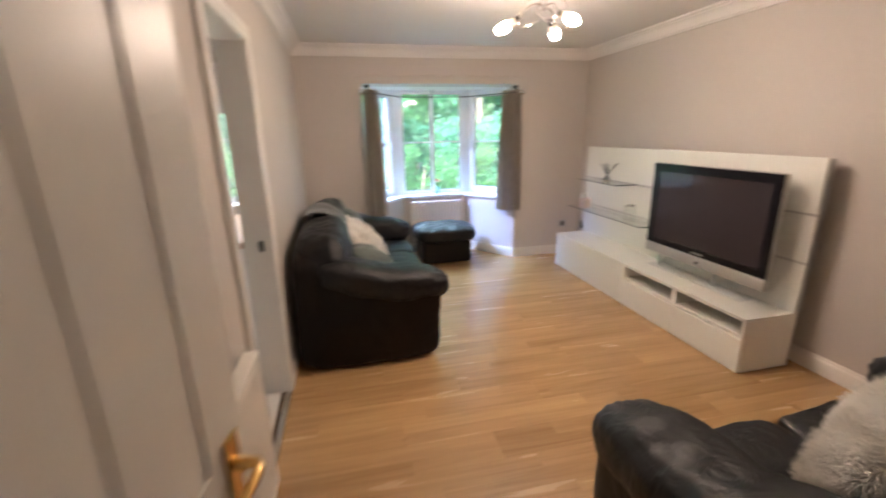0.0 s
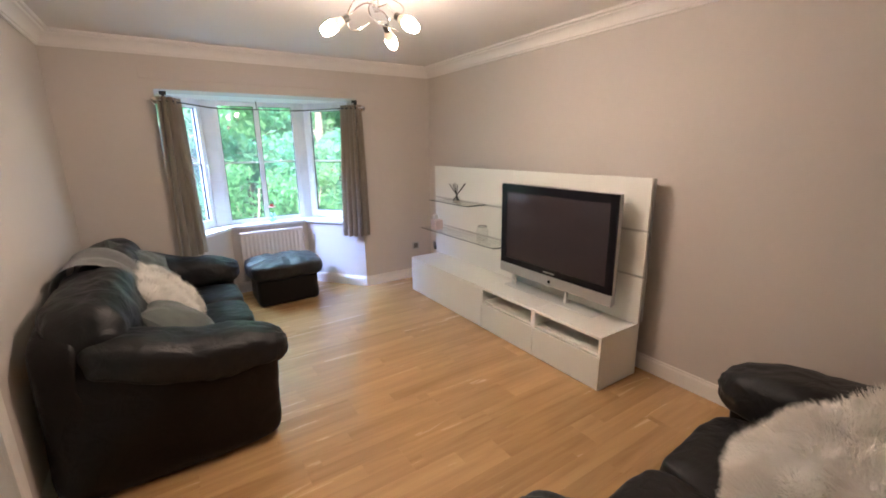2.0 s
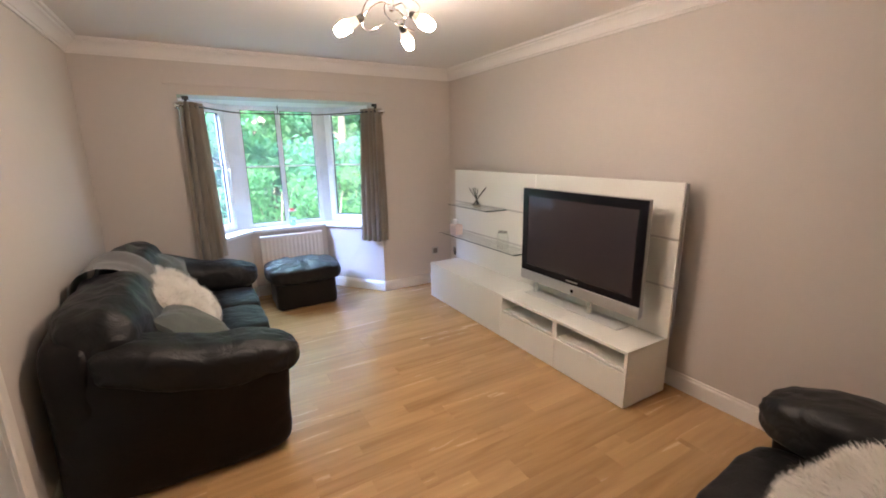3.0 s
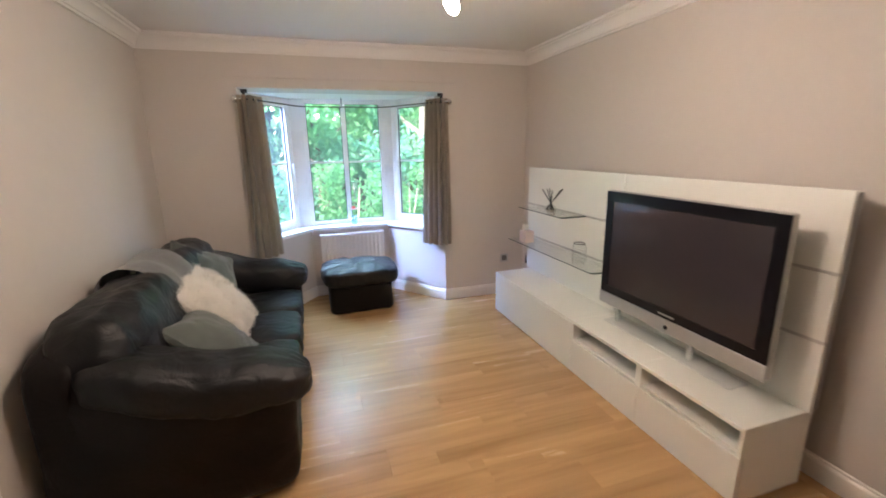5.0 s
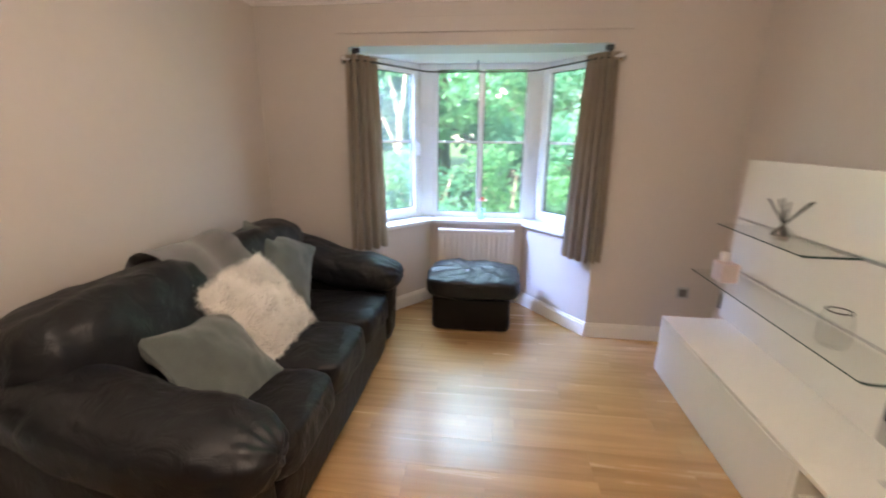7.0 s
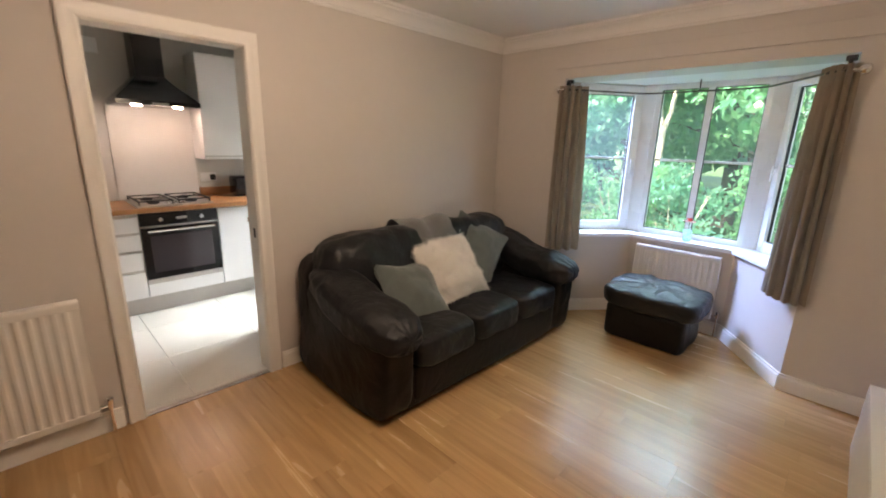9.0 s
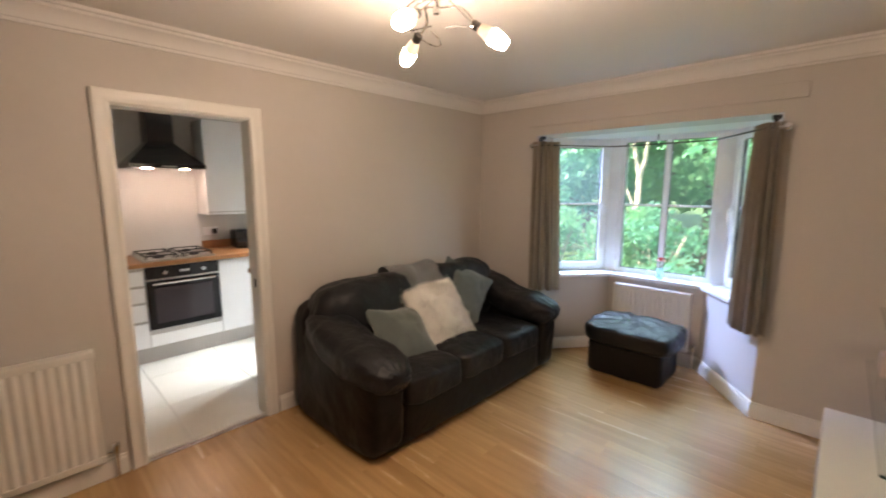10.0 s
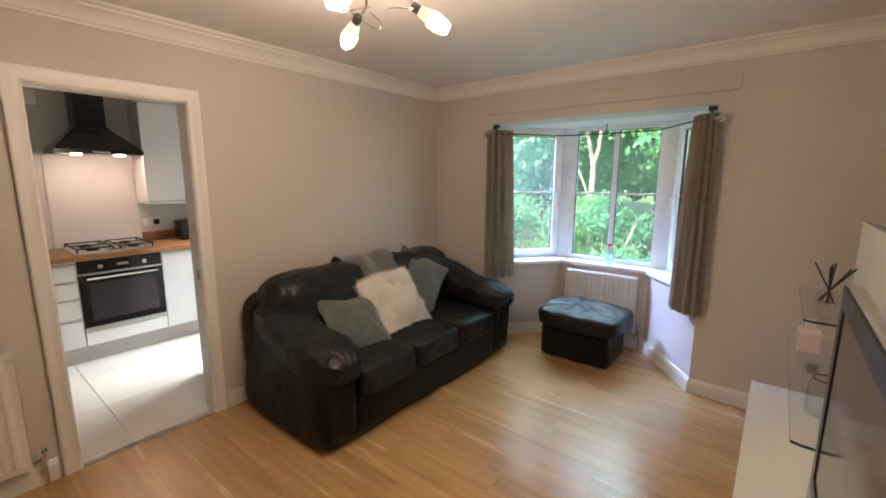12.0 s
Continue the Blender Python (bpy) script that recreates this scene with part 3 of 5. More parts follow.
def forked_trunk(x, y):
    """A slim pale trunk that forks twice, with a thin crown high up."""
    rng = random.Random(41)
    t = thing("tree", pose(x, y, -0.45), "slim tree with a pale forked trunk and thin leaves", "tree")
    bm = bmesh.new()
    tube(bm, [(0.06, 0, 0), (0.02, 0, 0.9), (-0.01, 0.02, 1.7), (0.0, 0, 2.25)], [0.075, 0.062, 0.055, 0.052], 10)
    tube(bm, [(0.0, 0, 2.2), (-0.10, 0.02, 2.6), (-0.26, 0.05, 3.2), (-0.42, 0.0, 4.2)], [0.045, 0.040, 0.032, 0.012], 8)
    tube(bm, [(0.0, 0, 2.2), (0.09, -0.02, 2.55), (0.14, 0.0, 3.2), (0.30, 0.1, 4.3)], [0.045, 0.040, 0.034, 0.012], 8)
    tube(bm, [(-0.01, 0, 1.5), (-0.20, -0.05, 2.0), (-0.50, -0.1, 2.7)], [0.022, 0.018, 0.006], 6)
    for k in range(9):
        a = k * 2.4
        tube(bm, [(0.05, 0, 0.1), (0.25 * math.cos(a), 0.2 * math.sin(a), 0.9), (0.62 * math.cos(a), 0.4 * math.sin(a), 1.3 + 0.06 * k)], [0.014, 0.011, 0.004], 5)
    part("trunk", bm, M_BARK, t, "", True)
    bm = bmesh.new()
    leaf_cloud(bm, [((rng.uniform(-0.9, 0.9), rng.uniform(-0.2, 0.9), rng.uniform(2.9, 5.2)), rng.uniform(0.3, 0.6)) for _ in range(16)] + [((rng.uniform(-0.6, 0.6), rng.uniform(-0.2, 0.3), rng.uniform(0.7, 1.5)), 0.28) for _ in range(5)], 2600, 0.11, rng)
    part("crown", bm, M_LEAF, t)


forked_trunk(-0.06, 4.75)
rg = random.Random(5)
for i, (x, y, h, sp) in enumerate(((-0.9, 5.6, 6.5, 1.9), (1.5, 6.4, 7.5, 2.2), (3.6, 5.2, 6.0, 1.9), (6.2, 6.5, 7.5, 2.4), (-3.6, 6.8, 7.5, 2.4), (0.2, 9.5, 9.5, 3.0),
                                   (4.6, 9.8, 10, 3.2), (-4.8, 10.5, 10, 3.2), (9.5, 9.5, 10, 3.2), (-8.5, 9.0, 9, 3.0), (-2.2, 13, 12, 3.8), (7.0, 14, 12, 3.8), (2.4, 14, 12, 3.8), (-9, 20, 15, 5), (-1.5, 21, 15, 5), (5.5, 20, 15, 5), (13, 20, 15, 5), (-16, 19, 15, 5),
                                   (-6.3, 8.3, 5.2, 2.2), (-2.3, 8.9, 5.5, 2.3), (2.6, 8.6, 5.0, 2.2), (7.7, 8.2, 5.4, 2.3), (-5.6, 14.5, 9, 3.6), (10.5, 14.5, 9, 3.6))):
    tree("tree", x, y, h, sp, i + 3, M_LEAF if i % 2 else M_LEAF_B, 6600 if i < 7 else 5200, 0.16 if i < 5 else (0.28 if i < 13 or i > 17 else 0.55), "leafy green tree with a brown trunk", "tree")
for i in range(12):
    x = -5.2 + i * 1.0
    t = thing("shrub", pose(x + rg.uniform(-0.3, 0.3), 3.9 + rg.uniform(-0.4, 0.7), -0.45), "dense green garden shrub", "shrub", "shrubs outside the bay")
    bm = bmesh.new()
    for k in range(6):
        a = rg.uniform(0, 6.28)
        tube(bm, [(0, 0, 0), (0.2 * math.cos(a), 0.2 * math.sin(a), 0.6), (0.45 * math.cos(a), 0.45 * math.sin(a), 1.3)], [0.02, 0.014, 0.005], 5)
    part("stems", bm, M_BARK, t)
    bm = bmesh.new()
    leaf_cloud(bm, [((rg.uniform(-0.5, 0.5), rg.uniform(-0.4, 0.4), rg.uniform(0.3, 1.55)), rg.uniform(0.3, 0.5)) for k in range(11)], 2300, 0.10, rg)
    part("foliage", bm, M_LEAF if i % 3 else M_LEAF_B, t)

# ---- living room: television wall ----
BFX, BY0, BY1, BH = 2.772, -2.850, -0.420, 0.377
PX = 3.130


def bench_unit(y0, y1, drawer):
    t = thing("tv_bench", pose(BFX, y0, 0), "low white lacquered bench unit with drawer and open slot" if drawer else "long low white lacquered bench unit with plain front", "tv bench", "bench units under the television")
    w, dep = y1 - y0, 0.40
    part("side_board", B(0.02, 0.0005, 0.004, dep, 0.018, BH - 0.0205, bev=0.001), M_BENCH, t)
    part("side_board", B(0.02, w - 0.018, 0.004, dep, w - 0.0005, BH - 0.0205, bev=0.001), M_BENCH, t)
    part("bottom_board", B(0.02, 0.0185, 0.004, dep, w - 0.0185, 0.022), M_BENCH, t)
    part("back_board", B(dep - 0.012, 0.0185, 0.0225, dep, w - 0.0185, BH - 0.0205), M_BENCH, t)
    if drawer:
        part("slot_board", B(0.02, 0.0185, 0.236, dep - 0.0125, w - 0.0185, 0.250), M_BENCH, t)
        for y in (0.0005, w - 0.020):
            part("slot_cheek", B(0.0, y, 0.235, 0.0195, y + 0.0195, BH - 0.0205, bev=0.001), M_BENCH, t)
    part("top_board", B(0.0, 0.0005, BH - 0.020, dep, w - 0.0005, BH, bev=0.002), M_BENCH, t)
    if drawer:
        part("drawer_front", B(0.0, 0.003, 0.006, 0.018, w - 0.003, 0.232, bev=0.002), M_BENCH, t)
    else:
        part("front_panel", B(0.0, 0.002, 0.006, 0.018, w - 0.002, BH - 0.022, bev=0.002), M_BENCH, t)
    return t


bench_unit(-1.645, BY1, False)
bench_unit(-2.260, -1.645, True)
bench_unit(BY0, -2.260, True)

ROWS_Z = ((0.379, 0.700), (0.714, 1.000), (1.014, 1.343))
for y0, y1 in ((-1.624, -0.365), (BY0 - 0.012, -1.629)):
    t = thing("wall_panel", pose(PX, y0, 0), "white lacquered back panel in three boards with metal rails", "wall panel", "panels behind the television")
    for z0, z1 in ROWS_Z:
        part("panel_board", B(0, 0, z0, 0.020, y1 - y0, z1, bev=0.0015), M_BENCH, t)
    for z in (0.707, 1.007):
        part("rail", B(0.006, 0.002, z - 0.0065, 0.03, y1 - y0 - 0.002, z + 0.0065), M_STEEL, t, "brushed metal shelf rail")
    bm = bmesh.new()
    for yy in (0.05, (y1 - y0) / 2, y1 - y0 - 0.05):
        box(bm, 0.0205, yy - 0.03, 0.0, 0.050, yy + 0.03, 1.33)
    box(bm, 0.051, 0.01, 0.38, 0.066, y1 - y0 - 0.01, 1.335)
    part("back_frame", bm, M_SILVER, t, "grey metal wall frame")


def glass_shelf(name, x0, y0, y1, z, cut):
    t = thing(name, pose(0, 0, z), "clear glass shelf with dark green edge on the white panel", "shelf", "glass shelves")
    poly = [(x0, y1), (PX - 0.001, y1), (PX - 0.001, y0), (x0 + cut, y0), (x0, y0 + cut * 0.4)]
    bm = bmesh.new()
    prism(bm, poly, -0.004, 0.004)
    g = part("pane", bm, M_SHELFGLASS, t)
    g.visible_shadow = False
    bm = bmesh.new()
    k = len(poly)
    for i in (2, 3, 4):
        a, b = Vector(poly[i]), Vector(poly[(i + 1) % k])
        d = (b - a).normalized()
        nn, h = Vector((d.y, -d.x)) * (0.0004 if i == 4 else 0.0014), (0.0026 if i == 4 else 0.0045)
        prism(bm, [tuple(a + nn), tuple(b + nn), tuple(b - nn), tuple(a - nn)], -h, h)
    part("edge", bm, M_GLASSEDGE, t, "dark green polished edge")
    return t


glass_shelf("glass_shelf", 2.912, -1.246, -0.580, 1.006, 0.03)
glass_shelf("glass_shelf", 2.903, -1.645, -0.405, 0.688, 0.03)

# television
TVX, TY0, TY1 = 2.968, -2.765, -1.668
tv = thing("television", pose(TVX, (TY0 + TY1) / 2, BH + 0.002), "large switched off flat television with black bezel and silver base strip", "television")
hw = (TY1 - TY0) / 2
bm = B(0.004, -hw, 0.132, 0.040, hw, 0.872, bev=0.010)
box(bm, 0.040, -hw + 0.12, 0.2, 0.110, hw - 0.12, 0.75, 0.02)
part("casing", bm, M_SILVER, tv, "silver grey casing", True)
bm = bmesh.new()
for a in ((-hw + 0.004, 0.206, -hw + 0.062, 0.866), (hw - 0.062, 0.206, hw - 0.004, 0.866), (-hw + 0.062, 0.206, hw - 0.062, 0.256), (-hw + 0.062, 0.806, hw - 0.062, 0.866)):
    box(bm, -0.003, a[0], a[1], 0.0045, a[2], a[3])
part("bezel", bm, M_BEZEL, tv, "glossy black bezel")
part("screen", B(0.0005, -hw + 0.062, 0.256, 0.0048, hw - 0.062, 0.806), M_SCREEN, tv, "dark glossy screen")
part("base_strip", B(-0.006, -hw, 0.126, 0.010, hw, 0.205, bev=0.006), M_SILVER, tv, "silver strip below the screen", True)
part("power_button", lathe(bmesh.new(), [(0.0, 0.0), (0.013, 0.0), (0.013, 0.004), (0.009, 0.006), (0.0, 0.006)], pose(-0.0055, -0.01, 0.160, 0, -90, 0), 16), M_BLACKP, tv, "round black power button", True)
part("maker_mark", B(-0.0045, -0.055, 0.222, -0.0029, 0.055, 0.232), M_SILVER, tv, "small silver bar")
part("stand_plate", B(0.0, -0.40, 0.0, 0.13, 0.50, 0.008, bev=0.003), M_STAND, tv, "pale stand plate")
for y in (-0.12, 0.44):
    part("stand_post", B(0.050, y - 0.013, 0.010, 0.075, y + 0.013, 0.17, bev=0.004), M_STAND, tv, "pale stand post")

# things on the shelves
rd = thing("reed_diffuser", pose(2.995, -0.970, 1.0105), "small glass reed diffuser with black reeds", "reed diffuser")
jar = part("jar", lathe(bmesh.new(), [(0.0, 0.0), (0.034, 0.0), (0.040, 0.005), (0.042, 0.030), (0.034, 0.050), (0.016, 0.060), (0.014, 0.078), (0.011, 0.078), (0.013, 0.058), (0.031, 0.047), (0.038, 0.029), (0.034, 0.004), (0.0, 0.004)], seg=20), M_JARGLASS, rd, "clear glass jar", True)
part("liquid", lathe(bmesh.new(), [(0.0, 0.003), (0.031, 0.003), (0.031, 0.022), (0.0, 0.022)], seg=16), M_OIL, rd, "pale oil")
for k, (dx, dy) in enumerate(((0.004, 0.070), (-0.055, 0.045), (0.012, 0.050), (0.060, -0.045), (0.050, -0.060), (0.066, -0.058), (-0.010, -0.030))):
    part("reed", tube(bmesh.new(), [(-dx * 0.42, -dy * 0.42, 0.010 + 0.002 * k), (0, 0, 0.072), (dx, dy, 0.178 + 0.004 * (k % 3))], 0.0036, 6), M_CAST, rd, "black reed")
pb = thing("pink_box", pose(2.98, -0.62, 0.6925), "pale pink box with small lid on the glass shelf", "box")
part("body", B(-0.045, -0.055, 0, 0.045, 0.055, 0.105, bev=0.006), M_PINK, pb)
part("lid", B(-0.02, 0.005, 0.1045, 0.02, 0.05, 0.155, bev=0.006), M_WHITE, pb, "white top")
gj = thing("glass_jar", pose(2.996, -1.372, 0.6925), "empty clear glass jar with wide neck", "jar")
part("body", lathe(bmesh.new(), [(0.0, 0.0000), (0.045, 0.0000), (0.052, 0.0075), (0.054, 0.1000), (0.048, 0.1250), (0.038, 0.1400), (0.036, 0.1375), (0.045, 0.1225), (0.050, 0.1000), (0.048, 0.0100), (0.0, 0.0075)], seg=24), M_JARGLASS, gj, "", True)
part("rim", tube(bmesh.new(), [(0.039 * math.cos(q), 0.039 * math.sin(q), 0.1425) for q in [2 * math.pi * u / 24 for u in range(24)]], 0.0028, 8, True), M_DARKSTEEL, gj, "thin dark metal rim", True)

# sockets
for x, y, rz, lab in ((3.06, -0.001, 0, "brushed steel wall socket on the bay wall"), (XR - 0.001, -0.10, -90, "brushed steel wall socket beside the white panel")):
    t = thing("wall_socket", pose(x, y, 0.385, 0, 0, rz), lab, "socket", "wall sockets")
    part("plate", B(-0.043, -0.008, -0.043, 0.043, 0, 0.043, bev=0.002), M_SILVER, t)
    part("insert", B(-0.026, -0.0095, -0.028, 0.026, -0.0081, 0.028), M_SOCKET, t)
plug = thing("plug", pose(XR - 0.012, -0.155, 0.36), "black plug with cable beside the socket", "plug")
part("body", B(-0.035, -0.02, -0.02, 0.0115, 0.02, 0.02, bev=0.006), M_CAST, plug)
# ---- sofas ----
def sofa(name, at, length, seats, label, sag=1.0):
    """Local: the back along y at x = 0, the front at x = 0.97; y runs over the length."""
    t = thing(name, at, label, "sofa")
    D, L, AW = 0.97, length, 0.27
    part("base", S(pose(D / 2 + 0.02, L / 2, 0.155), (D - 0.10, L - 0.08, 0.28), n=10, square=16, wrinkle=0.004, seed=1), M_LEATHER_B, t, "", 60)
    for x in (0.12, D - 0.11):
        for y in (0.12, L - 0.12):
            part("foot", lathe(bmesh.new(), [(0.0, 0.0), (0.025, 0.0), (0.03, 0.03), (0.0, 0.03)], pose(x, y, 0), 10), M_CAST, t)

    slope, inward = [1.0], [1.0]

    def rise(q):
        up = smooth(0.10, -0.46, q.x)
        lift = 0.5 + q.z / 0.56
        return Vector((q.x + 0.02 * lift * (q.x > 0.3) + 0.03 * up * lift, q.y + inward[0] * 0.065 * up * lift, q.z + 0.17 * up * lift))

    def pleats(q, u):
        """Leather gathered at the front of an arm and in folds across its top."""
        a = math.atan2(q.z + 0.02, q.y)
        front = smooth(0.24, 0.40, q.x)
        across = 0.010 * (0.45 - abs(noise.noise(Vector((q.x * 9.0 + 2.0 * q.y, q.y * 2.5, 3.0 + q.z * 2)))))
        return 0.003 * front * math.sin(11 * a + 5 * noise.noise(q * 7)) + across * smooth(-0.42, -0.1, q.x)

    def tucks(q, u):
        """Short pulls along the front and rear edges of a seat."""
        edge = smooth(0.12, 0.34, q.x) + 0.6 * smooth(-0.15, -0.34, q.x)
        return 0.006 * edge * math.sin(38 * q.y + 5 * noise.noise(q * 5)) * (0.5 + noise.noise(q * 3.1)) + 0.007 * (0.4 - abs(noise.noise(q * 5.3)))

    def pulls(q, u):
        return 0.014 * (0.4 - abs(noise.noise(Vector((q.x * 4, q.y * 6.5, q.z * 3.2)))))

    def droop(q):
        return Vector((q.x, q.y, q.z - 0.03 * (1 - slope[0]) + 0.14 * slope[0] * smooth(0.1, -0.40, q.x) - 0.02 * smooth(0.2, 0.42, q.x)))
    for s, y, low in ((1, 0.0, sag), (-1, L, 1.0)):
        slope[0], inward[0] = low, s
        part("arm_side", S(pose(D / 2, y + s * 0.125, 0.290), (D - 0.005, 0.25, 0.56), n=22, square=7, wrinkle=0.012, seed=2 + s, freq=5, warp=rise), M_LEATHER_B, t, "", 60)
        bm = bmesh.new()
        soft(bm, pose(0.60, y + s * 0.150, 0.545, 0, 1, 0), (0.88, 0.33, 0.22), n=40, square=3.4, puff=0.12, wrinkle=0.010, freq=8, seed=5 + s, warp=droop, ripple=pleats)
        part("arm_pad", bm, M_LEATHER, t, "padded leather arm", 70)
    w = (L - 2 * AW) / seats
    for k in range(seats):
        yy = AW + w * (k + 0.5)
        part("seat_cushion", S(pose(0.60, yy, 0.345, 0, -2, 0), (0.78, w + 0.004, 0.19), n=30, square=8.0, puff=0.22, wrinkle=0.012, freq=6, seed=9 + k, ripple=tucks), M_LEATHER, t, "padded leather seat", 70)
    part("front_rail", S(pose(D - 0.045, L / 2, 0.17), (0.07, L - 2 * AW + 0.02, 0.26), n=8, square=9, wrinkle=0.006, seed=4), M_LEATHER_B, t, "", 60)
    part("back_frame", S(pose(0.11, L / 2, 0.42), (0.20, L - 0.08, 0.78), n=12, square=8, wrinkle=0.008, seed=6), M_LEATHER_B, t, "", 60)
    backs = 2 if seats == 3 else 1
    wb = (L - 0.16) / backs
    for k in range(backs):
        yy = 0.08 + wb * (k + 0.5)
        bm = bmesh.new()
        soft(bm, pose(0.235, yy, 0.643, 0, -12, 0), (0.36, wb + 0.01, 0.54), n=30, square=3.6, wrinkle=0.020, freq=5.5, seed=12 + k, ripple=pulls)
        part("back_cushion", bm, M_LEATHER, t, "padded leather back", 70)
    return t


sofa("sofa", pose(0.035, -2.165, 0), 2.005, 3, "three seat black leather sofa against the painted wall", 0.75)
sofa("sofa", pose(2.77, -4.635, 0, 0, 0, 90), 1.575, 2, "two seat black leather sofa facing the bay window")


def cushion(name, m, size, material, label, thick=0.15, fur=0, seed=1):
    t = thing(name, m, label, "cushion")
    bm = S(Matrix(), (size, size, thick), n=22, square=30, puff=0.55, pinch=0.80, ears=0.085, wrinkle=0.016, freq=8, seed=seed)
    rng = random.Random(seed)
    if fur:
        bm.normal_update()
        faces = [([v.co.copy() for v in f.verts], f.normal.copy(), f.calc_area()) for f in bm.faces]
        part("cover", bm, material, t, "", 80)
        fb = bmesh.new()
        weights = [a for _, _, a in faces]
        for quad, nn, _ in rng.choices(faces, weights, k=fur):
            fa, fb_ = rng.random(), rng.random()
            c = quad[0].lerp(quad[1], fa).lerp(quad[3].lerp(quad[2], fa), fb_)
            r = Vector((rng.uniform(-1, 1), rng.uniform(-1, 1), rng.uniform(-1, 1)))
            tan = r - nn * r.dot(nn)
            if tan.length < 1e-3:
                continue
            tan.normalize()
            cl = noise.noise_vector(c * 13.0 + Vector((seed, 0, 0)))
            dirn = (nn * 0.34 + tan * 0.22 + cl * 0.7).normalized()
            if dirn.dot(nn) < 0.12:
                dirn = (dirn + nn * (0.12 - dirn.dot(nn))).normalized()
            side = dirn.cross(nn)
            if side.length < 1e-3:
                side = tan.copy()
            side.normalize()
            base = c
            ln = rng.uniform(0.020, 0.048)
            wd = rng.uniform(0.0007, 0.0014)
            mid = base + dirn * ln * 0.6 + nn * ln * 0.1
            tip = base + dirn * ln
            a, b = fb.verts.new(base - side * wd), fb.verts.new(base + side * wd)
            c2, d2, e2 = fb.verts.new(mid + side * wd * 0.8), fb.verts.new(mid - side * wd * 0.8), fb.verts.new(tip)
            fb.faces.new((a, b, c2, d2))
            fb.faces.new((d2, c2, e2))
        tagged(part("fur", fb, material, t, "long cream fur pile"), kind="stuff")
    else:
        part("cover", bm, material, t, "", 80)
        fb = bmesh.new()
        h = size / 2 * 0.985
        ed = [(u / 4, -1 + 0.09 * (1 - (u / 4) ** 2)) for u in range(-4, 4)]
        loop = [(a, b) for a, b in ed] + [(-b, a) for a, b in ed] + [(-a, -b) for a, b in ed] + [(b, -a) for a, b in ed]
        tube(fb, [(a * h, b * h, 0) for a, b in loop], 0.004, 6, True)
        part("piping", fb, material, t)
    return t


def axes(c, u, up):
    """A cushion's pose from its centre, the way of its lower edge and the way up its face."""
    u, up = Vector(u).normalized(), Vector(up).normalized()
    z = u.cross(up).normalized()
    up = z.cross(u)
    return Matrix.Translation(c) @ Matrix((u, up, z)).transposed().to_4x4()


cushion("cushion", axes((0.548, -1.185, 0.592), (0.02, 1, 0.03), (-0.60, -0.03, 0.80)), 0.525, M_FUR, "fluffy cream fur cushion leaning on the sofa back", 0.17, 24000, 3)
cushion("cushion", axes((0.610, -1.600, 0.548), (0.12, 0.97, -0.14), (-0.74, -0.15, 0.66)), 0.465, M_TEAL, "grey green fabric cushion slumped on the sofa", 0.15, 0, 5)
cushion("cushion", axes((0.430, -0.785, 0.695), (0.65, 0.60, -0.47), (-0.165, 0.71, 0.68)), 0.47, M_TEAL, "grey green fabric cushion turned on its corner", 0.14, 0, 8)
cushion("cushion", axes((1.945, -4.09, 0.67), (-1, -0.30, 0.05), (0, -0.62, 0.78)), 0.52, M_FUR, "fluffy cream fur cushion on the two seat sofa", 0.20, 32000, 11)
cushion("cushion", axes((2.16, -4.28, 0.66), (-1, 0.05, 0.1), (0, -0.5, 0.86)), 0.44, M_TEAL, "grey green fabric cushion behind the fur cushion", 0.13, 0, 12)

# throw over the sofa back
prof = [(0.030, 0.70), (0.034, 0.80), (0.060, 0.870), (0.13, 0.925), (0.22, 0.940), (0.31, 0.915), (0.385, 0.85), (0.435, 0.74), (0.465, 0.62)]
bm = bmesh.new()
ny = 22
grid = []
for i in range(ny):
    f = i / (ny - 1)
    row = []
    for j, (x, z) in enumerate(prof):
        y = -1.43 + 0.50 * f + 0.03 * math.sin(j * 0.9) + 0.004 * math.sin(9 * f + j)
        w = 0.006 * math.sin(f * 13 + j * 0.6)
        sag = -0.020 * math.exp(-((y + 1.15) / 0.10) ** 2) if j > 1 else 0
        row.append(bm.verts.new((x + w + sag * 0.3, y, z + w + 0.012 + sag)))
    grid.append(row)
for i in range(ny - 1):
    for j in range(len(prof) - 1):
        bm.faces.new((grid[i][j], grid[i + 1][j], grid[i + 1][j + 1], grid[i][j + 1]))
bmesh.ops.solidify(bm, geom=bm.faces[:], thickness=0.010)
bmesh.ops.subdivide_edges(bm, edges=bm.edges[:], cuts=1, use_grid_fill=True, smooth=0.6)
single("throw", bm, M_THROW, "folded grey knitted throw draped over the sofa back", "throw", smooth=60)

# footstool
fs = thing("footstool", pose(1.548, 0.175, 0), "low black leather footstool before the radiator", "footstool")
part("base", S(pose(0, 0, 0.145), (0.600, 0.485, 0.280), n=14, square=12, wrinkle=0.007, freq=7, seed=2), M_LEATHER_B, fs, "", 60)


def crumple(q, u):
    """Creases that run together at a sunken middle."""
    a, r = math.atan2(q.y - 0.03, q.x + 0.05), math.hypot(q.x + 0.05, q.y - 0.03)
    return 0.007 * math.sin(9 * a + 14 * r) * smooth(0.02, 0.10, r) * smooth(0.36, 0.2, r) - 0.022 * math.exp(-(r / 0.09) ** 2) + 0.012 * (0.5 - abs(noise.noise(q * 8.0)))


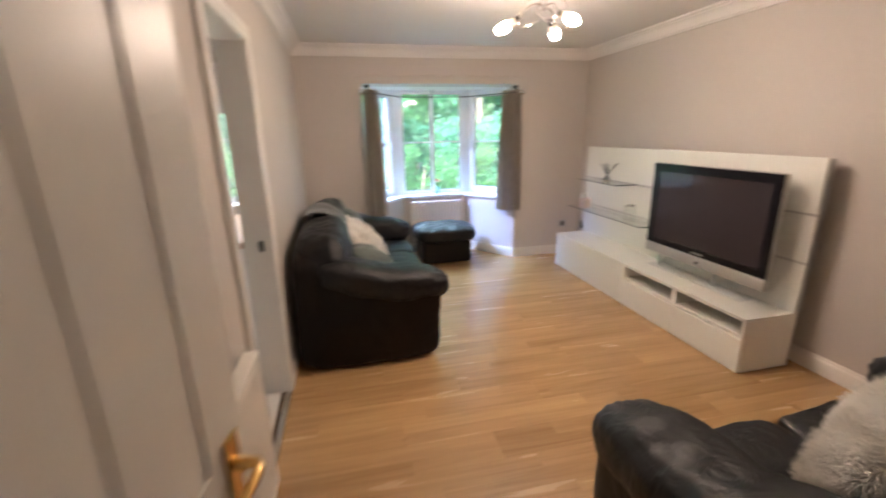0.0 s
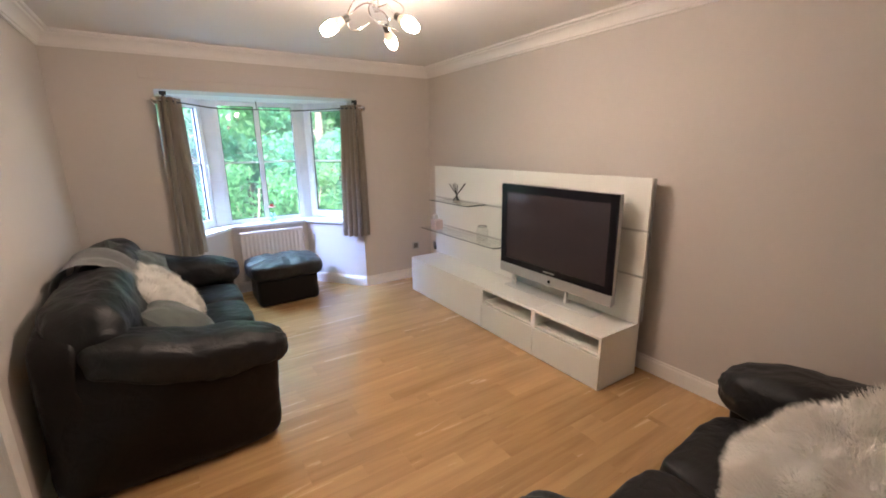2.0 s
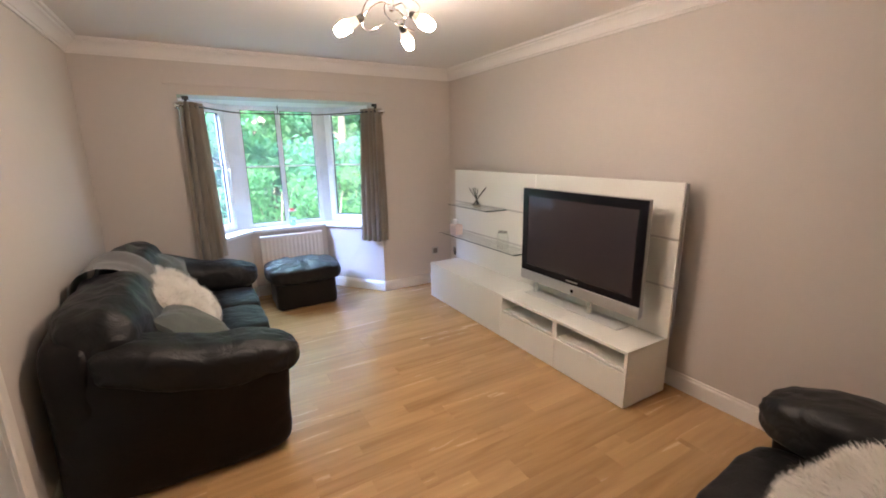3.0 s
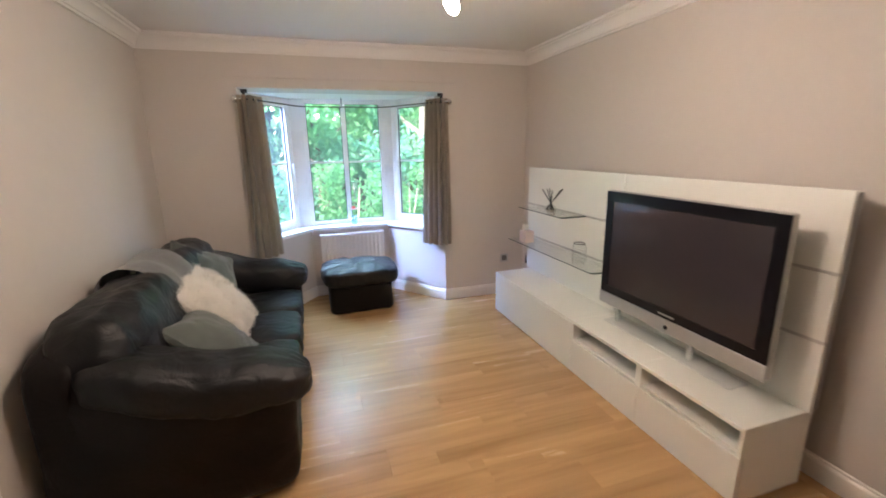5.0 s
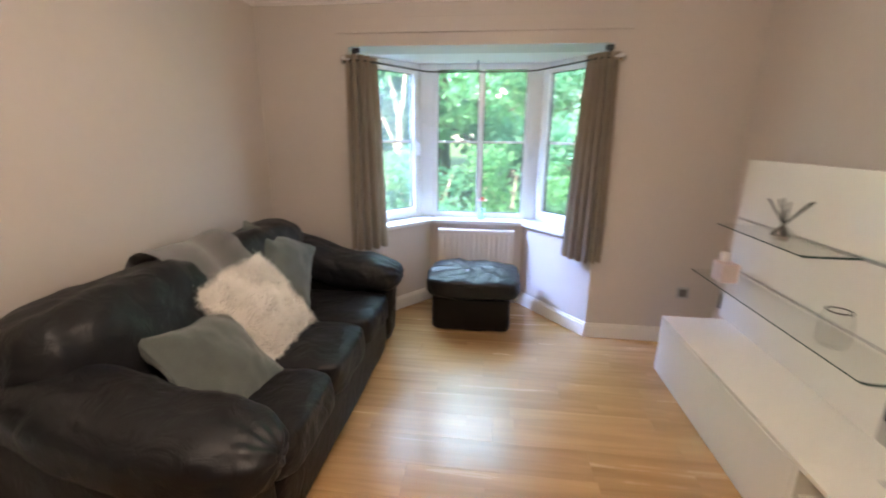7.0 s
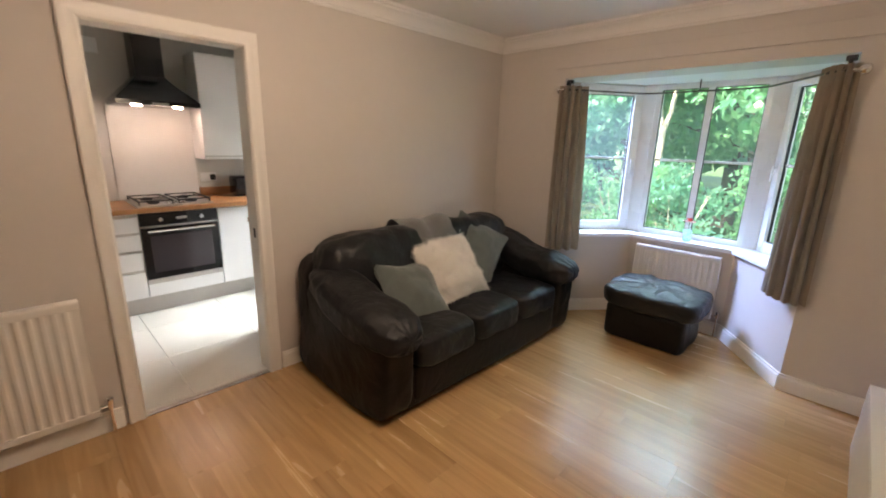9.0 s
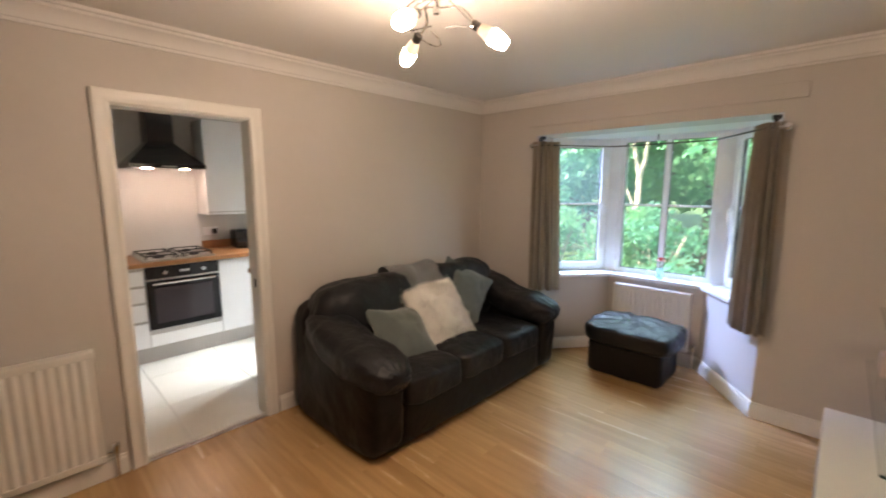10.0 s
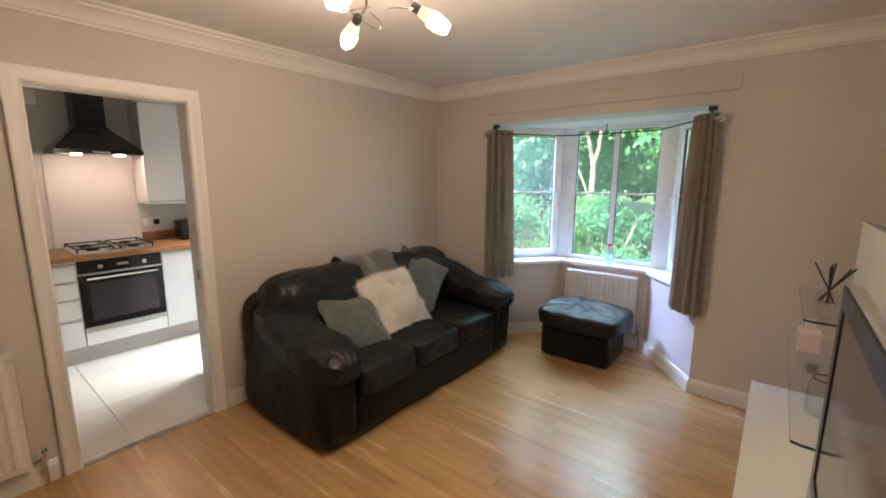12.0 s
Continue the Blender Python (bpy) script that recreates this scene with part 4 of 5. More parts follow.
part("top_cushion", S(pose(0.006, 0, 0.350), (0.725, 0.585, 0.185), n=34, square=4.2, puff=0.16, wrinkle=0.012, freq=6, seed=21, ripple=crumple), M_LEATHER, fs, "creased leather top", 70)
for x in (-0.25, 0.25):
    for y in (-0.18, 0.18):
        part("foot", lathe(bmesh.new(), [(0, 0), (0.02, 0), (0.02, 0.03), (0, 0.03)], pose(x, y, 0), 10), M_CAST, fs)


# ---- radiators ----
def radiator(at, w, h, z0, label, fl):
    """Local: x along the wall, y = 0 the wall, front towards -y."""
    t = thing("radiator", at, label, "radiator", "radiators")
    k = max(4, round(w / 0.046))
    bm = bmesh.new()
    pts = []
    for i in range(k):
        c = -w / 2 + 0.03 + (w - 0.06) * (i + 0.5) / k
        p = (w - 0.06) / k
        pts += [(c - p * 0.5, -0.064), (c - p * 0.28, -0.066), (c - p * 0.14, -0.0700), (c + p * 0.14, -0.0700), (c + p * 0.28, -0.066)]
    pts.append((w / 2 - 0.03, -0.064))
    poly = [(-w / 2, -0.066)] + pts + [(w / 2, -0.066), (w / 2, -0.050), (-w / 2, -0.050)]
    prism(bm, poly, z0 + 0.035, z0 + h - 0.035)
    box(bm, -w / 2, -0.070, z0, w / 2, -0.050, z0 + 0.036, 0.004)
    box(bm, -w / 2, -0.070, z0 + h - 0.036, w / 2, -0.050, z0 + h, 0.004)
    part("front_panel", bm, M_WHITE, t, "ribbed white front")
    bm = bmesh.new()
    box(bm, -w / 2 - 0.002, -0.072, z0 + 0.002, -w / 2, -0.012, z0 + h + 0.004, 0.0008)
    box(bm, w / 2, -0.072, z0 + 0.002, w / 2 + 0.002, -0.012, z0 + h + 0.004, 0.0008)
    box(bm, -w / 2, -0.066, z0 + h - 0.002, w / 2, -0.014, z0 + h + 0.004, 0.0015)
    part("casing", bm, M_WHITE, t)
    part("back_panel", B(-w / 2 + 0.01, -0.028, z0 + 0.02, w / 2 - 0.01, -0.012, z0 + h - 0.02), M_WHITE, t)
    part("bracket", B(-0.02, -0.0125, z0 + 0.08, 0.02, -0.0005, z0 + h - 0.08), M_STEEL, t)
    bm = bmesh.new()
    s = 1 if fl > 0 else -1
    tube(bm, [(s * w / 2, -0.04, z0 + 0.03), (s * (w / 2 + 0.035), -0.04, z0 + 0.03), (s * (w / 2 + 0.045), -0.04, z0 + 0.02), (s * (w / 2 + 0.045), -0.04, 0.0)], 0.0075, 8)
    pp = part("pipe", bm, M_CHROME, t, "", True)
    part("valve", lathe(bmesh.new(), [(0.0, 0.0), (0.014, 0.0), (0.014, 0.02), (0.017, 0.024), (0.017, 0.055), (0.012, 0.062), (0.0, 0.062)], pose(s * (w / 2 + 0.045), -0.04, z0 + 0.015), 14), M_CHROME, t, "metal radiator valve", True)
    return t


radiator(pose(1.548, BAYY - 0.001, 0), 0.655, 0.52, 0.148, "white ribbed panel radiator under the bay window", 1)
radiator(pose(0.001, -3.405, 0, 0, 0, 90), 0.43, 0.61, 0.13, "white ribbed panel radiator beside the kitchen doorway", 1)

# ---- curtains and pole ----
PZ = 1.940
path = [(0.690, -0.064), (0.765, -0.046), (0.82, 0.035), (1.10, 0.46), (1.17, 0.50), (1.30, 0.515), (1.54, 0.515), (1.78, 0.515), (1.91, 0.50), (1.98, 0.46), (2.27, 0.035), (2.33, -0.046), (2.408, -0.064)]
cp = thing("curtain_pole", pose(0, 0, PZ), "thin bent chrome bay curtain pole with ball finials", "curtain pole")
part("pole", tube(bmesh.new(), [(x, y, 0) for x, y in path], 0.0065, 10), M_DARKSTEEL, cp, "", True)
for x, s in ((0.690, -1), (2.408, 1)):
    part("finial", lathe(bmesh.new(), [(0.0, -0.01), (0.012, -0.01), (0.014, 0.006), (0.020, 0.010), (0.027, 0.022), (0.030, 0.036), (0.027, 0.050), (0.018, 0.060), (0.0, 0.064)], pose(x, -0.066, 0, 0, 90 * s, 0), 18), M_CHROME, cp, "chrome ball finial", True)
    bm = bmesh.new()
    box(bm, x - s * 0.030 - 0.024, -0.030, 0.052, x - s * 0.030 + 0.024, -0.001, 0.080, 0.003)
    box(bm, x - s * 0.030 - 0.009, -0.070, -0.010, x - s * 0.030 + 0.009, -0.025, 0.062, 0.004)
    part("bracket", bm, M_CAST, cp, "dark bracket")
part("hanger", tube(bmesh.new(), [(1.525, 0.515, 0.0), (1.525, 0.515, 0.083)], 0.005, 8), M_DARKSTEEL, cp)


def curtain(top, low, zt, zb, folds, seed, label):
    """A gathered curtain that follows the bend of the pole; top and low are three points in plan each, from the wall into the bay."""
    t = thing("curtain", pose(0, 0, 0), label, "curtain", "curtains at the bay")

    def bend(c, f):
        a, m, b = [Vector(p) for p in c]
        at = a * (1 - f) ** 2 + m * (2 * f * (1 - f)) + b * (f * f)
        way = ((m - a) * (1 - f) + (b - m) * f).normalized()
        return at, way
    bm = bmesh.new()
    rng = random.Random(seed)
    ph = [rng.uniform(-0.6, 0.6) for _ in range(folds + 2)]
    nu, nv = folds * 16, 20
    grid = []
    for j in range(nv + 1):
        g = j / nv
        row = []
        for i in range(nu + 1):
            f = i / nu
            k = f * folds * 2 * math.pi
            fold = int(f * folds)
            (p0, w0), (p1, w1) = bend(top, f), bend(low, f)
            at, way = p0.lerp(p1, g), w0.lerp(w1, g).normalized()
            side = Vector((-way.y, way.x)) * (1 if top[0][0] > 1.5 else -1)
            amp = 0.034 + 0.008 * math.sin(3 * g + 2 * ph[fold])
            wave = 2.2 * abs(math.cos(k / 2 + 0.25 * math.sin(2.2 * g + ph[fold]))) ** 0.8 - 1.2
            q = at + side * amp * wave + way * 0.008 * math.sin(k + ph[fold]) * (0.4 + 0.6 * g)
            row.append(bm.verts.new((q.x, q.y, zt + (zb - zt) * g + 0.006 * math.sin(k) * g)))
        grid.append(row)
    for j in range(nv):
        for i in range(nu):
            bm.faces.new((grid[j][i], grid[j][i + 1], grid[j + 1][i + 1], grid[j + 1][i]))
    bmesh.ops.solidify(bm, geom=bm.faces[:], thickness=0.003)
    part("fabric", bm, M_CURTAIN, t, "", 80)
    for i in range(folds * 2):
        p, w = bend(top, (i + 0.5) / (folds * 2))
        sd = Vector((-w.y, w.x))
        part("eyelet", tube(bmesh.new(), [(p.x + sd.x * 0.02 * math.cos(q), p.y + sd.y * 0.02 * math.cos(q), PZ + 0.02 * math.sin(q)) for q in [2 * math.pi * u / 12 for u in range(12)]], 0.004, 6, True), M_CHROME, t, "metal eyelet")
    return t


curtain([(0.680, -0.052), (0.765, -0.080), (0.806, 0.070)], [(0.650, -0.048), (0.785, -0.075), (0.850, 0.115)], 1.972, 0.62, 4, 2, "mid grey eyelet curtain gathered beside the bay")
curtain([(2.418, -0.052), (2.330, -0.085), (2.288, 0.080)], [(2.438, -0.046), (2.315, -0.080), (2.238, 0.120)], 1.972, 0.60, 5, 7, "mid grey eyelet curtain gathered beside the bay")

# vase with flower on the sill
vs = thing("flower_vase", pose(1.585, 0.630, 0.7452), "small pale blue glass vase with one pink flower on the sill", "vase")
part("vase", lathe(bmesh.new(), [(0, 0), (0.030, 0), (0.034, 0.005), (0.031, 0.05), (0.034, 0.10), (0.031, 0.10), (0.028, 0.05), (0.030, 0.008), (0, 0.006)], seg=18), M_BLUEGLASS, vs, "", True)
part("stem", tube(bmesh.new(), [(0.0, 0, 0.008), (0.004, 0.002, 0.08), (0.002, 0, 0.17)], 0.003, 6), M_STEM, vs)
bm = bmesh.new()
for k in range(9):
    m = pose(0.002, -0.004, 0.160) @ Euler((0, -0.12 - 0.02 * k, k * 2.4)).to_matrix().to_4x4()
    soft(bm, m @ pose(0.026, 0, 0.004), (0.048, 0.036, 0.005), n=2, square=2.5)
part("outer_petals", bm, M_PINKPETAL, vs, "pale pink outer petals", True)
bm = bmesh.new()
for k in range(14):
    a, e = k * 2.4, 0.45 + 0.05 * k
    m = pose(0.002, 0, 0.168) @ Euler((0, -e, a)).to_matrix().to_4x4()
    soft(bm, m @ pose(0.016, 0, 0.006), (0.032, 0.026, 0.006), n=2, square=2.5)
part("flower_head", bm, M_RED, vs, "red petals", True)
for k, (dx, dy, dz, ry, rz) in enumerate(((0.02, 0.0, 0.125, -40, 20), (-0.022, 0.004, 0.150, -35, 200), (0.004, 0.024, 0.175, -50, 80), (-0.026, 0.012, 0.190, -30, 165))):
    part("leaf", S(pose(dx, dy, dz, 0, ry, rz), (0.055, 0.022, 0.003), n=3, square=2), M_STEM, vs)

# ---- ceiling light ----
cl = thing("ceiling_light", pose(1.612, -2.277, ZC), "chrome three arm ceiling light with lit frosted glass shades", "ceiling light")
part("rose", lathe(bmesh.new(), [(0.0, 0.0), (0.055, 0.0), (0.055, -0.012), (0.045, -0.024), (0.0, -0.026)], seg=24), M_CHROME, cl, "", True)
part("stem", tube(bmesh.new(), [(0.012, 0, -0.024), (0.012, 0, -0.215)], 0.006, 10), M_CHROME, cl)
part("stem", tube(bmesh.new(), [(-0.012, 0.008, -0.024), (-0.010, 0.008, -0.20)], 0.006, 10), M_CHROME, cl)
part("hub", lathe(bmesh.new(), [(0, -0.222), (0.012, -0.218), (0.014, -0.200), (0.010, -0.185), (0, -0.182)], seg=12), M_CHROME, cl, "", True)
for (bx, by, bz) in ((1.416, -2.225, 2.110), (1.672, -2.470, 2.100), (1.752, -2.136, 2.112)):
    e = Vector((bx - 1.612, by + 2.277, bz - ZC))
    hd = Vector((e.x, e.y, 0)).normalized()
    ax = (hd * 0.86 + Vector((0, 0, -0.51))).normalized()
    neck = e - ax * 0.062
    sd = Vector((-hd.y, hd.x, 0))
    q = ax.to_track_quat("Z", "Y").to_matrix().to_4x4()
    m = Matrix.Translation(neck) @ q
    pts = [Vector((0, 0, -0.195)).lerp(neck, f) + Vector((0, 0, 0.035 * math.sin(math.pi * f))) + sd * 0.02 * math.sin(2 * math.pi * f) for f in [i / 10 for i in range(11)]]
    part("arm", tube(bmesh.new(), pts, 0.0045, 8), M_CHROME, cl, "", True)
    lp = []
    for i in range(25):
        u = i / 24
        p = Vector((0, 0, -0.19)).lerp(neck - ax * 0.01, 0.25 + 0.75 * math.sin(math.pi * u) ** 0.8) + sd * 0.075 * math.cos(math.pi * u) * math.sin(math.pi * u) ** 0.5 * 1.6 + Vector((0, 0, 0.06 * math.cos(math.pi * u)))
        lp.append(p)
    part("loop", tube(bmesh.new(), lp, 0.003, 6), M_CHROME, cl, "thin bent chrome wire", True)
    part("holder", lathe(bmesh.new(), [(0, -0.02), (0.014, -0.02), (0.017, -0.015), (0.017, 0.012), (0, 0.012)], m, 14), M_DARKSTEEL, cl, "dark metal lamp holder", True)
    part("shade_neck", lathe(bmesh.new(), [(0.016, 0.010), (0.019, 0.018), (0.0235, 0.036), (0.0265, 0.052), (0.0275, 0.060)], m, 18), M_GLOW_DIM, cl, "warm frosted glass neck", True)
    part("shade", lathe(bmesh.new(), [(0.0275, 0.0605), (0.0285, 0.074), (0.0280, 0.092), (0.0245, 0.112), (0.0190, 0.126), (0.0165, 0.129), (0.0, 0.130)], m, 18), M_GLOW, cl, "brightly lit frosted glass", True)

# ---- hall door ----
LEAF_W, LEAF_H, LEAF_T = 0.718, 1.97, 0.035
dr_ = thing("door_1", pose(0.086, YB + 0.012, 0.008, 0, 0, 80.5), "open white moulded panel door with brass lever handle", "door", kind="structure")
# local: x along the leaf from the hinge, the room face at y = -LEAF_T
bm = bmesh.new()
rails = [(0, 0.115), (LEAF_W / 2 - 0.055, LEAF_W / 2 + 0.055), (LEAF_W - 0.115, LEAF_W)]
for a, b in rails:
    box(bm, a, -LEAF_T, 0, b, 0, LEAF_H, 0.002)
for z0, z1 in ((0, 0.20), (0.86, 1.03), (LEAF_H - 0.12, LEAF_H)):
    for a, b in ((0.115, LEAF_W / 2 - 0.055), (LEAF_W / 2 + 0.055, LEAF_W - 0.115)):
        box(bm, a, -LEAF_T, z0, b, 0, z1)
part("leaf_frame", bm, M_WHITE, dr_)
for a, b in ((0.115, LEAF_W / 2 - 0.055), (LEAF_W / 2 + 0.055, LEAF_W - 0.115)):
    for z0, z1 in ((0.20, 0.86), (1.03, LEAF_H - 0.12)):
        bm = bmesh.new()
        box(bm, a, -LEAF_T + 0.005, z0, b, -0.005, z1)
        for y0, y1 in ((-LEAF_T + 0.0015, -LEAF_T + 0.0055), (-0.0055, -0.0015)):
            box(bm, a + 0.035, y0, z0 + 0.035, b - 0.035, y1, z1 - 0.035, 0.003)
        part("panel", bm, M_WHITE, dr_, "raised moulded panel")
for fy, s in ((-LEAF_T, -1), (0.0, 1)):
    part("handle", tube(bmesh.new(), [(LEAF_W - 0.055, fy, 1.0), (LEAF_W - 0.055, fy + s * 0.040, 1.0), (LEAF_W - 0.068, fy + s * 0.048, 1.0), (LEAF_W - 0.095, fy + s * 0.050, 1.0), (LEAF_W - 0.130, fy + s * 0.047, 0.996)],
         [0.012, 0.010, 0.010, 0.009, 0.007], 12), M_BRASS, dr_, "curved brass lever", True)
    part("handle_plate", B(LEAF_W - 0.078, fy, 0.93, LEAF_W - 0.034, fy + s * 0.006, 1.055, bev=0.003), M_BRASS, dr_, "brass backplate")
for z in (0.2, 1.0, 1.78):
    part("hinge", tube(bmesh.new(), [(-0.004, -LEAF_T - 0.004, z - 0.04), (-0.004, -LEAF_T - 0.004, z + 0.04)], 0.006, 8), M_BRASS, dr_, "brass hinge")

# ---- kitchen ----
KF = -1.57


def base_unit(y0, y1, drawers, label):
    t = thing("base_cabinet", pose(KF, y0, 0), label, "kitchen cabinet", "kitchen base cabinets")
    w = y1 - y0
    part("body", B(KXW - KF + 0.005, 0.001, 0.15, -0.021, w - 0.001, 0.874), M_KCAB, t)
    if drawers:
        zs = [0.155, 0.40, 0.57, 0.72, 0.868]
        for a, b in zip(zs, zs[1:]):
            part("drawer_front", B(-0.019, 0.002, a, 0.0, w - 0.002, b - 0.024, bev=0.002), M_KCAB, t)
            part("grip", B(-0.019, 0.004, b - 0.023, -0.010, w - 0.004, b - 0.002), M_PLINTH, t, "recessed grip rail")
    else:
        part("cabinet_door", B(-0.019, 0.002, 0.155, 0.0, w - 0.002, 0.868, bev=0.002), M_KCAB, t)
    return t


base_unit(-3.10, -2.66, True, "white kitchen drawer unit with grip rails")
base_unit(-2.06, -1.60, False, "white kitchen base cabinet with plain door")
base_unit(-1.598, KYN - 0.005, False, "white kitchen base cabinet with plain door")
base_unit(KYS + 0.005, -3.102, False, "white kitchen base cabinet with plain door")
single("plinth", B(KXW + 0.2, KYS + 0.005, 0.0, -1.63, KYN - 0.005, 0.148), M_PLINTH, "grey plinth below the kitchen cabinets", "plinth")
single("worktop", B(KXW + 0.002, KYS + 0.005, 0.876, -1.545, KYN - 0.005, 0.915, bev=0.003), M_WORKTOP, "oak worktop with hob set in", "worktop")
single("upstand", B(KXW + 0.002, -2.02, 0.916, KXW + 0.02, KYN - 0.005, 1.0, bev=0.002), M_WORKTOP, "oak upstand behind the worktop", "upstand")

ov = thing("oven", pose(KF, -2.36, 0), "black built-in oven with steel handle", "oven")
part("body", B(KXW - KF + 0.02, -0.297, 0.15, -0.02, 0.297, 0.873), M_KCAB, ov)
part("lower_panel", B(-0.019, -0.295, 0.155, 0.0, 0.295, 0.262, bev=0.002), M_KCAB, ov, "white panel under the oven")
part("vent_strip", B(-0.018, -0.295, 0.265, 0.003, 0.295, 0.305, bev=0.002), M_STEEL, ov, "steel vent strip")
od = part("oven_door", B(-0.018, -0.295, 0.308, 0.006, 0.295, 0.748, bev=0.003), M_BLACKP, ov, "black glass oven door")
part("window_pane", B(0.0062, -0.235, 0.36, 0.008, 0.235, 0.68), M_SCREEN, od, "dark glass")
part("control_panel", B(-0.018, -0.295, 0.765, 0.006, 0.295, 0.870, bev=0.003), M_BLACKP, ov, "black control panel")
part("panel_trim", B(-0.018, -0.295, 0.750, 0.0075, 0.295, 0.763), M_STEEL, ov)
part("oven_handle", tube(bmesh.new(), [(0.004, -0.25, 0.725), (0.045, -0.25, 0.725), (0.045, 0.25, 0.725), (0.004, 0.25, 0.725)], 0.009, 8), M_CHROME, ov, "chrome bar handle")
for y in (-0.15, 0.16):
    part("knob", lathe(bmesh.new(), [(0, 0), (0.02, 0), (0.018, 0.02), (0, 0.022)], pose(0.006, y, 0.815, 0, 90, 0), 14), M_CHROME, ov, "chrome knob", True)
part("display", B(0.0062, -0.03, 0.805, 0.0075, 0.05, 0.826), M_STEEL, ov)

hb = thing("hob", pose(-1.87, -2.36, 0.9155), "steel gas hob with black pan supports", "hob")
part("plate", B(-0.26, -0.29, 0, 0.27, 0.29, 0.012, bev=0.004), M_STEEL, hb)
for x in (-0.13, 0.13):
    for y in (-0.145, 0.145):
        part("burner", lathe(bmesh.new(), [(0, 0.011), (0.045, 0.011), (0.045, 0.024), (0.03, 0.026), (0.03, 0.034), (0, 0.035)], pose(x, y, 0), 16), M_CAST, hb, "black gas burner", True)
for y in (-0.145, 0.145):
    for a in ((-0.24, -0.125, 0.24, -0.115), (-0.24, 0.115, 0.24, 0.125), (-0.23, -0.115, -0.22, 0.115), (0.22, -0.115, 0.23, 0.115), (-0.005, -0.115, 0.005, 0.115)):
        part("pan_support_bar", B(a[0], y + a[1], 0.038, a[2], y + a[3], 0.048), M_CAST, hb, "black cast iron bar")
    for x in (-0.235, 0.235):
        for yy in (-0.12, 0.12):
            part("pan_support_foot", B(x - 0.005, y + yy - 0.005, 0.0115, x + 0.005, y + yy + 0.005, 0.0385), M_CAST, hb, "black cast iron foot")
for k in range(4):
    part("knob", lathe(bmesh.new(), [(0, 0.0115), (0.016, 0.0115), (0.014, 0.032), (0, 0.034)], pose(0.22, -0.05 + 0.035 * k - 0.0, 0), 10), M_CHROME, hb, "", True)

single("splashback", B(KXW + 0.001, -2.68, 0.917, KXW + 0.009, -2.03, 1.735, bev=0.001), M_SPLASH, "pale glass splashback between hob and hood", "splashback")

hd_ = thing("cooker_hood", pose(KXW, -2.36, 1.735), "black chimney cooker hood with lit lamps", "cooker hood")
bm = bmesh.new()
rings = []
for z, x0, x1, hy in ((0.0, 0.002, 0.46, 0.30), (0.035, 0.002, 0.46, 0.30), (0.06, 0.002, 0.43, 0.285), (0.13, 0.002, 0.35, 0.215), (0.20, 0.002, 0.275, 0.145), (0.245, 0.002, 0.235, 0.110)):
    rings.append([bm.verts.new(v) for v in ((x0, -hy, z), (x1, -hy, z), (x1, hy, z), (x0, hy, z))])
ring_faces(bm, rings)
part("canopy", bm, M_BLACKP, hd_, "black sloping canopy")
part("chimney", B(0.002, -0.107, 0.245, 0.232, 0.107, ZC - 1.736, bev=0.002), M_BLACKP, hd_, "black square chimney")
for y in (-0.15, 0.15):
    part("hood_lamp", lathe(bmesh.new(), [(0, 0), (0.035, 0), (0.035, -0.006), (0, -0.007)], pose(0.35, y, -0.001), 14), M_HOODLIGHT, hd_, "lit hood lamp")
part("button_strip", B(0.4605, -0.06, 0.010, 0.4625, 0.06, 0.022), M_STEEL, hd_)


def wall_unit(y0, y1):
    t = thing("wall_cabinet", pose(KXW, y0, 1.29), "white kitchen wall cabinet", "kitchen cabinet", "kitchen wall cabinets")
    w = y1 - y0
    part("body", B(0.002, 0.001, 0, 0.30, w - 0.001, 0.93), M_KCAB, t)
    part("cabinet_door", B(0.302, 0.002, 0.0, 0.322, w - 0.002, 0.928, bev=0.002), M_KCAB, t)
    part("grip", B(0.322, 0.004, 0.02, 0.327, w - 0.004, 0.032), M_PLINTH, t, "grip rail on the lower edge")
    return t


wall_unit(-2.03, -1.53)
wall_unit(-1.528, -1.105)
ds = thing("double_socket", pose(KXW + 0.001, -1.93, 1.10), "white double wall socket with black plug", "socket")
part("plate", B(0, -0.075, -0.043, 0.009, 0.075, 0.043, bev=0.002), M_KCAB, ds)
part("plug", B(0.0092, 0.015, -0.03, 0.045, 0.06, 0.025, bev=0.006), M_CAST, ds, "black plug")
ts = thing("toaster", pose(-1.98, -1.62, 0.9155), "black toaster on the oak worktop", "toaster")
part("body", B(-0.10, -0.15, 0.008, 0.10, 0.15, 0.20, bev=0.025, seg=3), M_BLACKP, ts, "", True)
bm = bmesh.new()
for y in (-0.06, 0.06):
    box(bm, -0.06, y - 0.014, 0.195, 0.06, y + 0.014, 0.2015)
part("slots", bm, M_CAST, ts)
part("feet", B(-0.08, -0.12, 0, 0.08, 0.12, 0.0085), M_CAST, ts)
eo = thing("extractor_vent", pose(KXW + 0.001, -2.72, 2.20), "small white wall vent high in the kitchen", "vent")
part("plate", B(0, -0.06, -0.06, 0.012, 0.06, 0.06, bev=0.004), M_KCAB, eo)

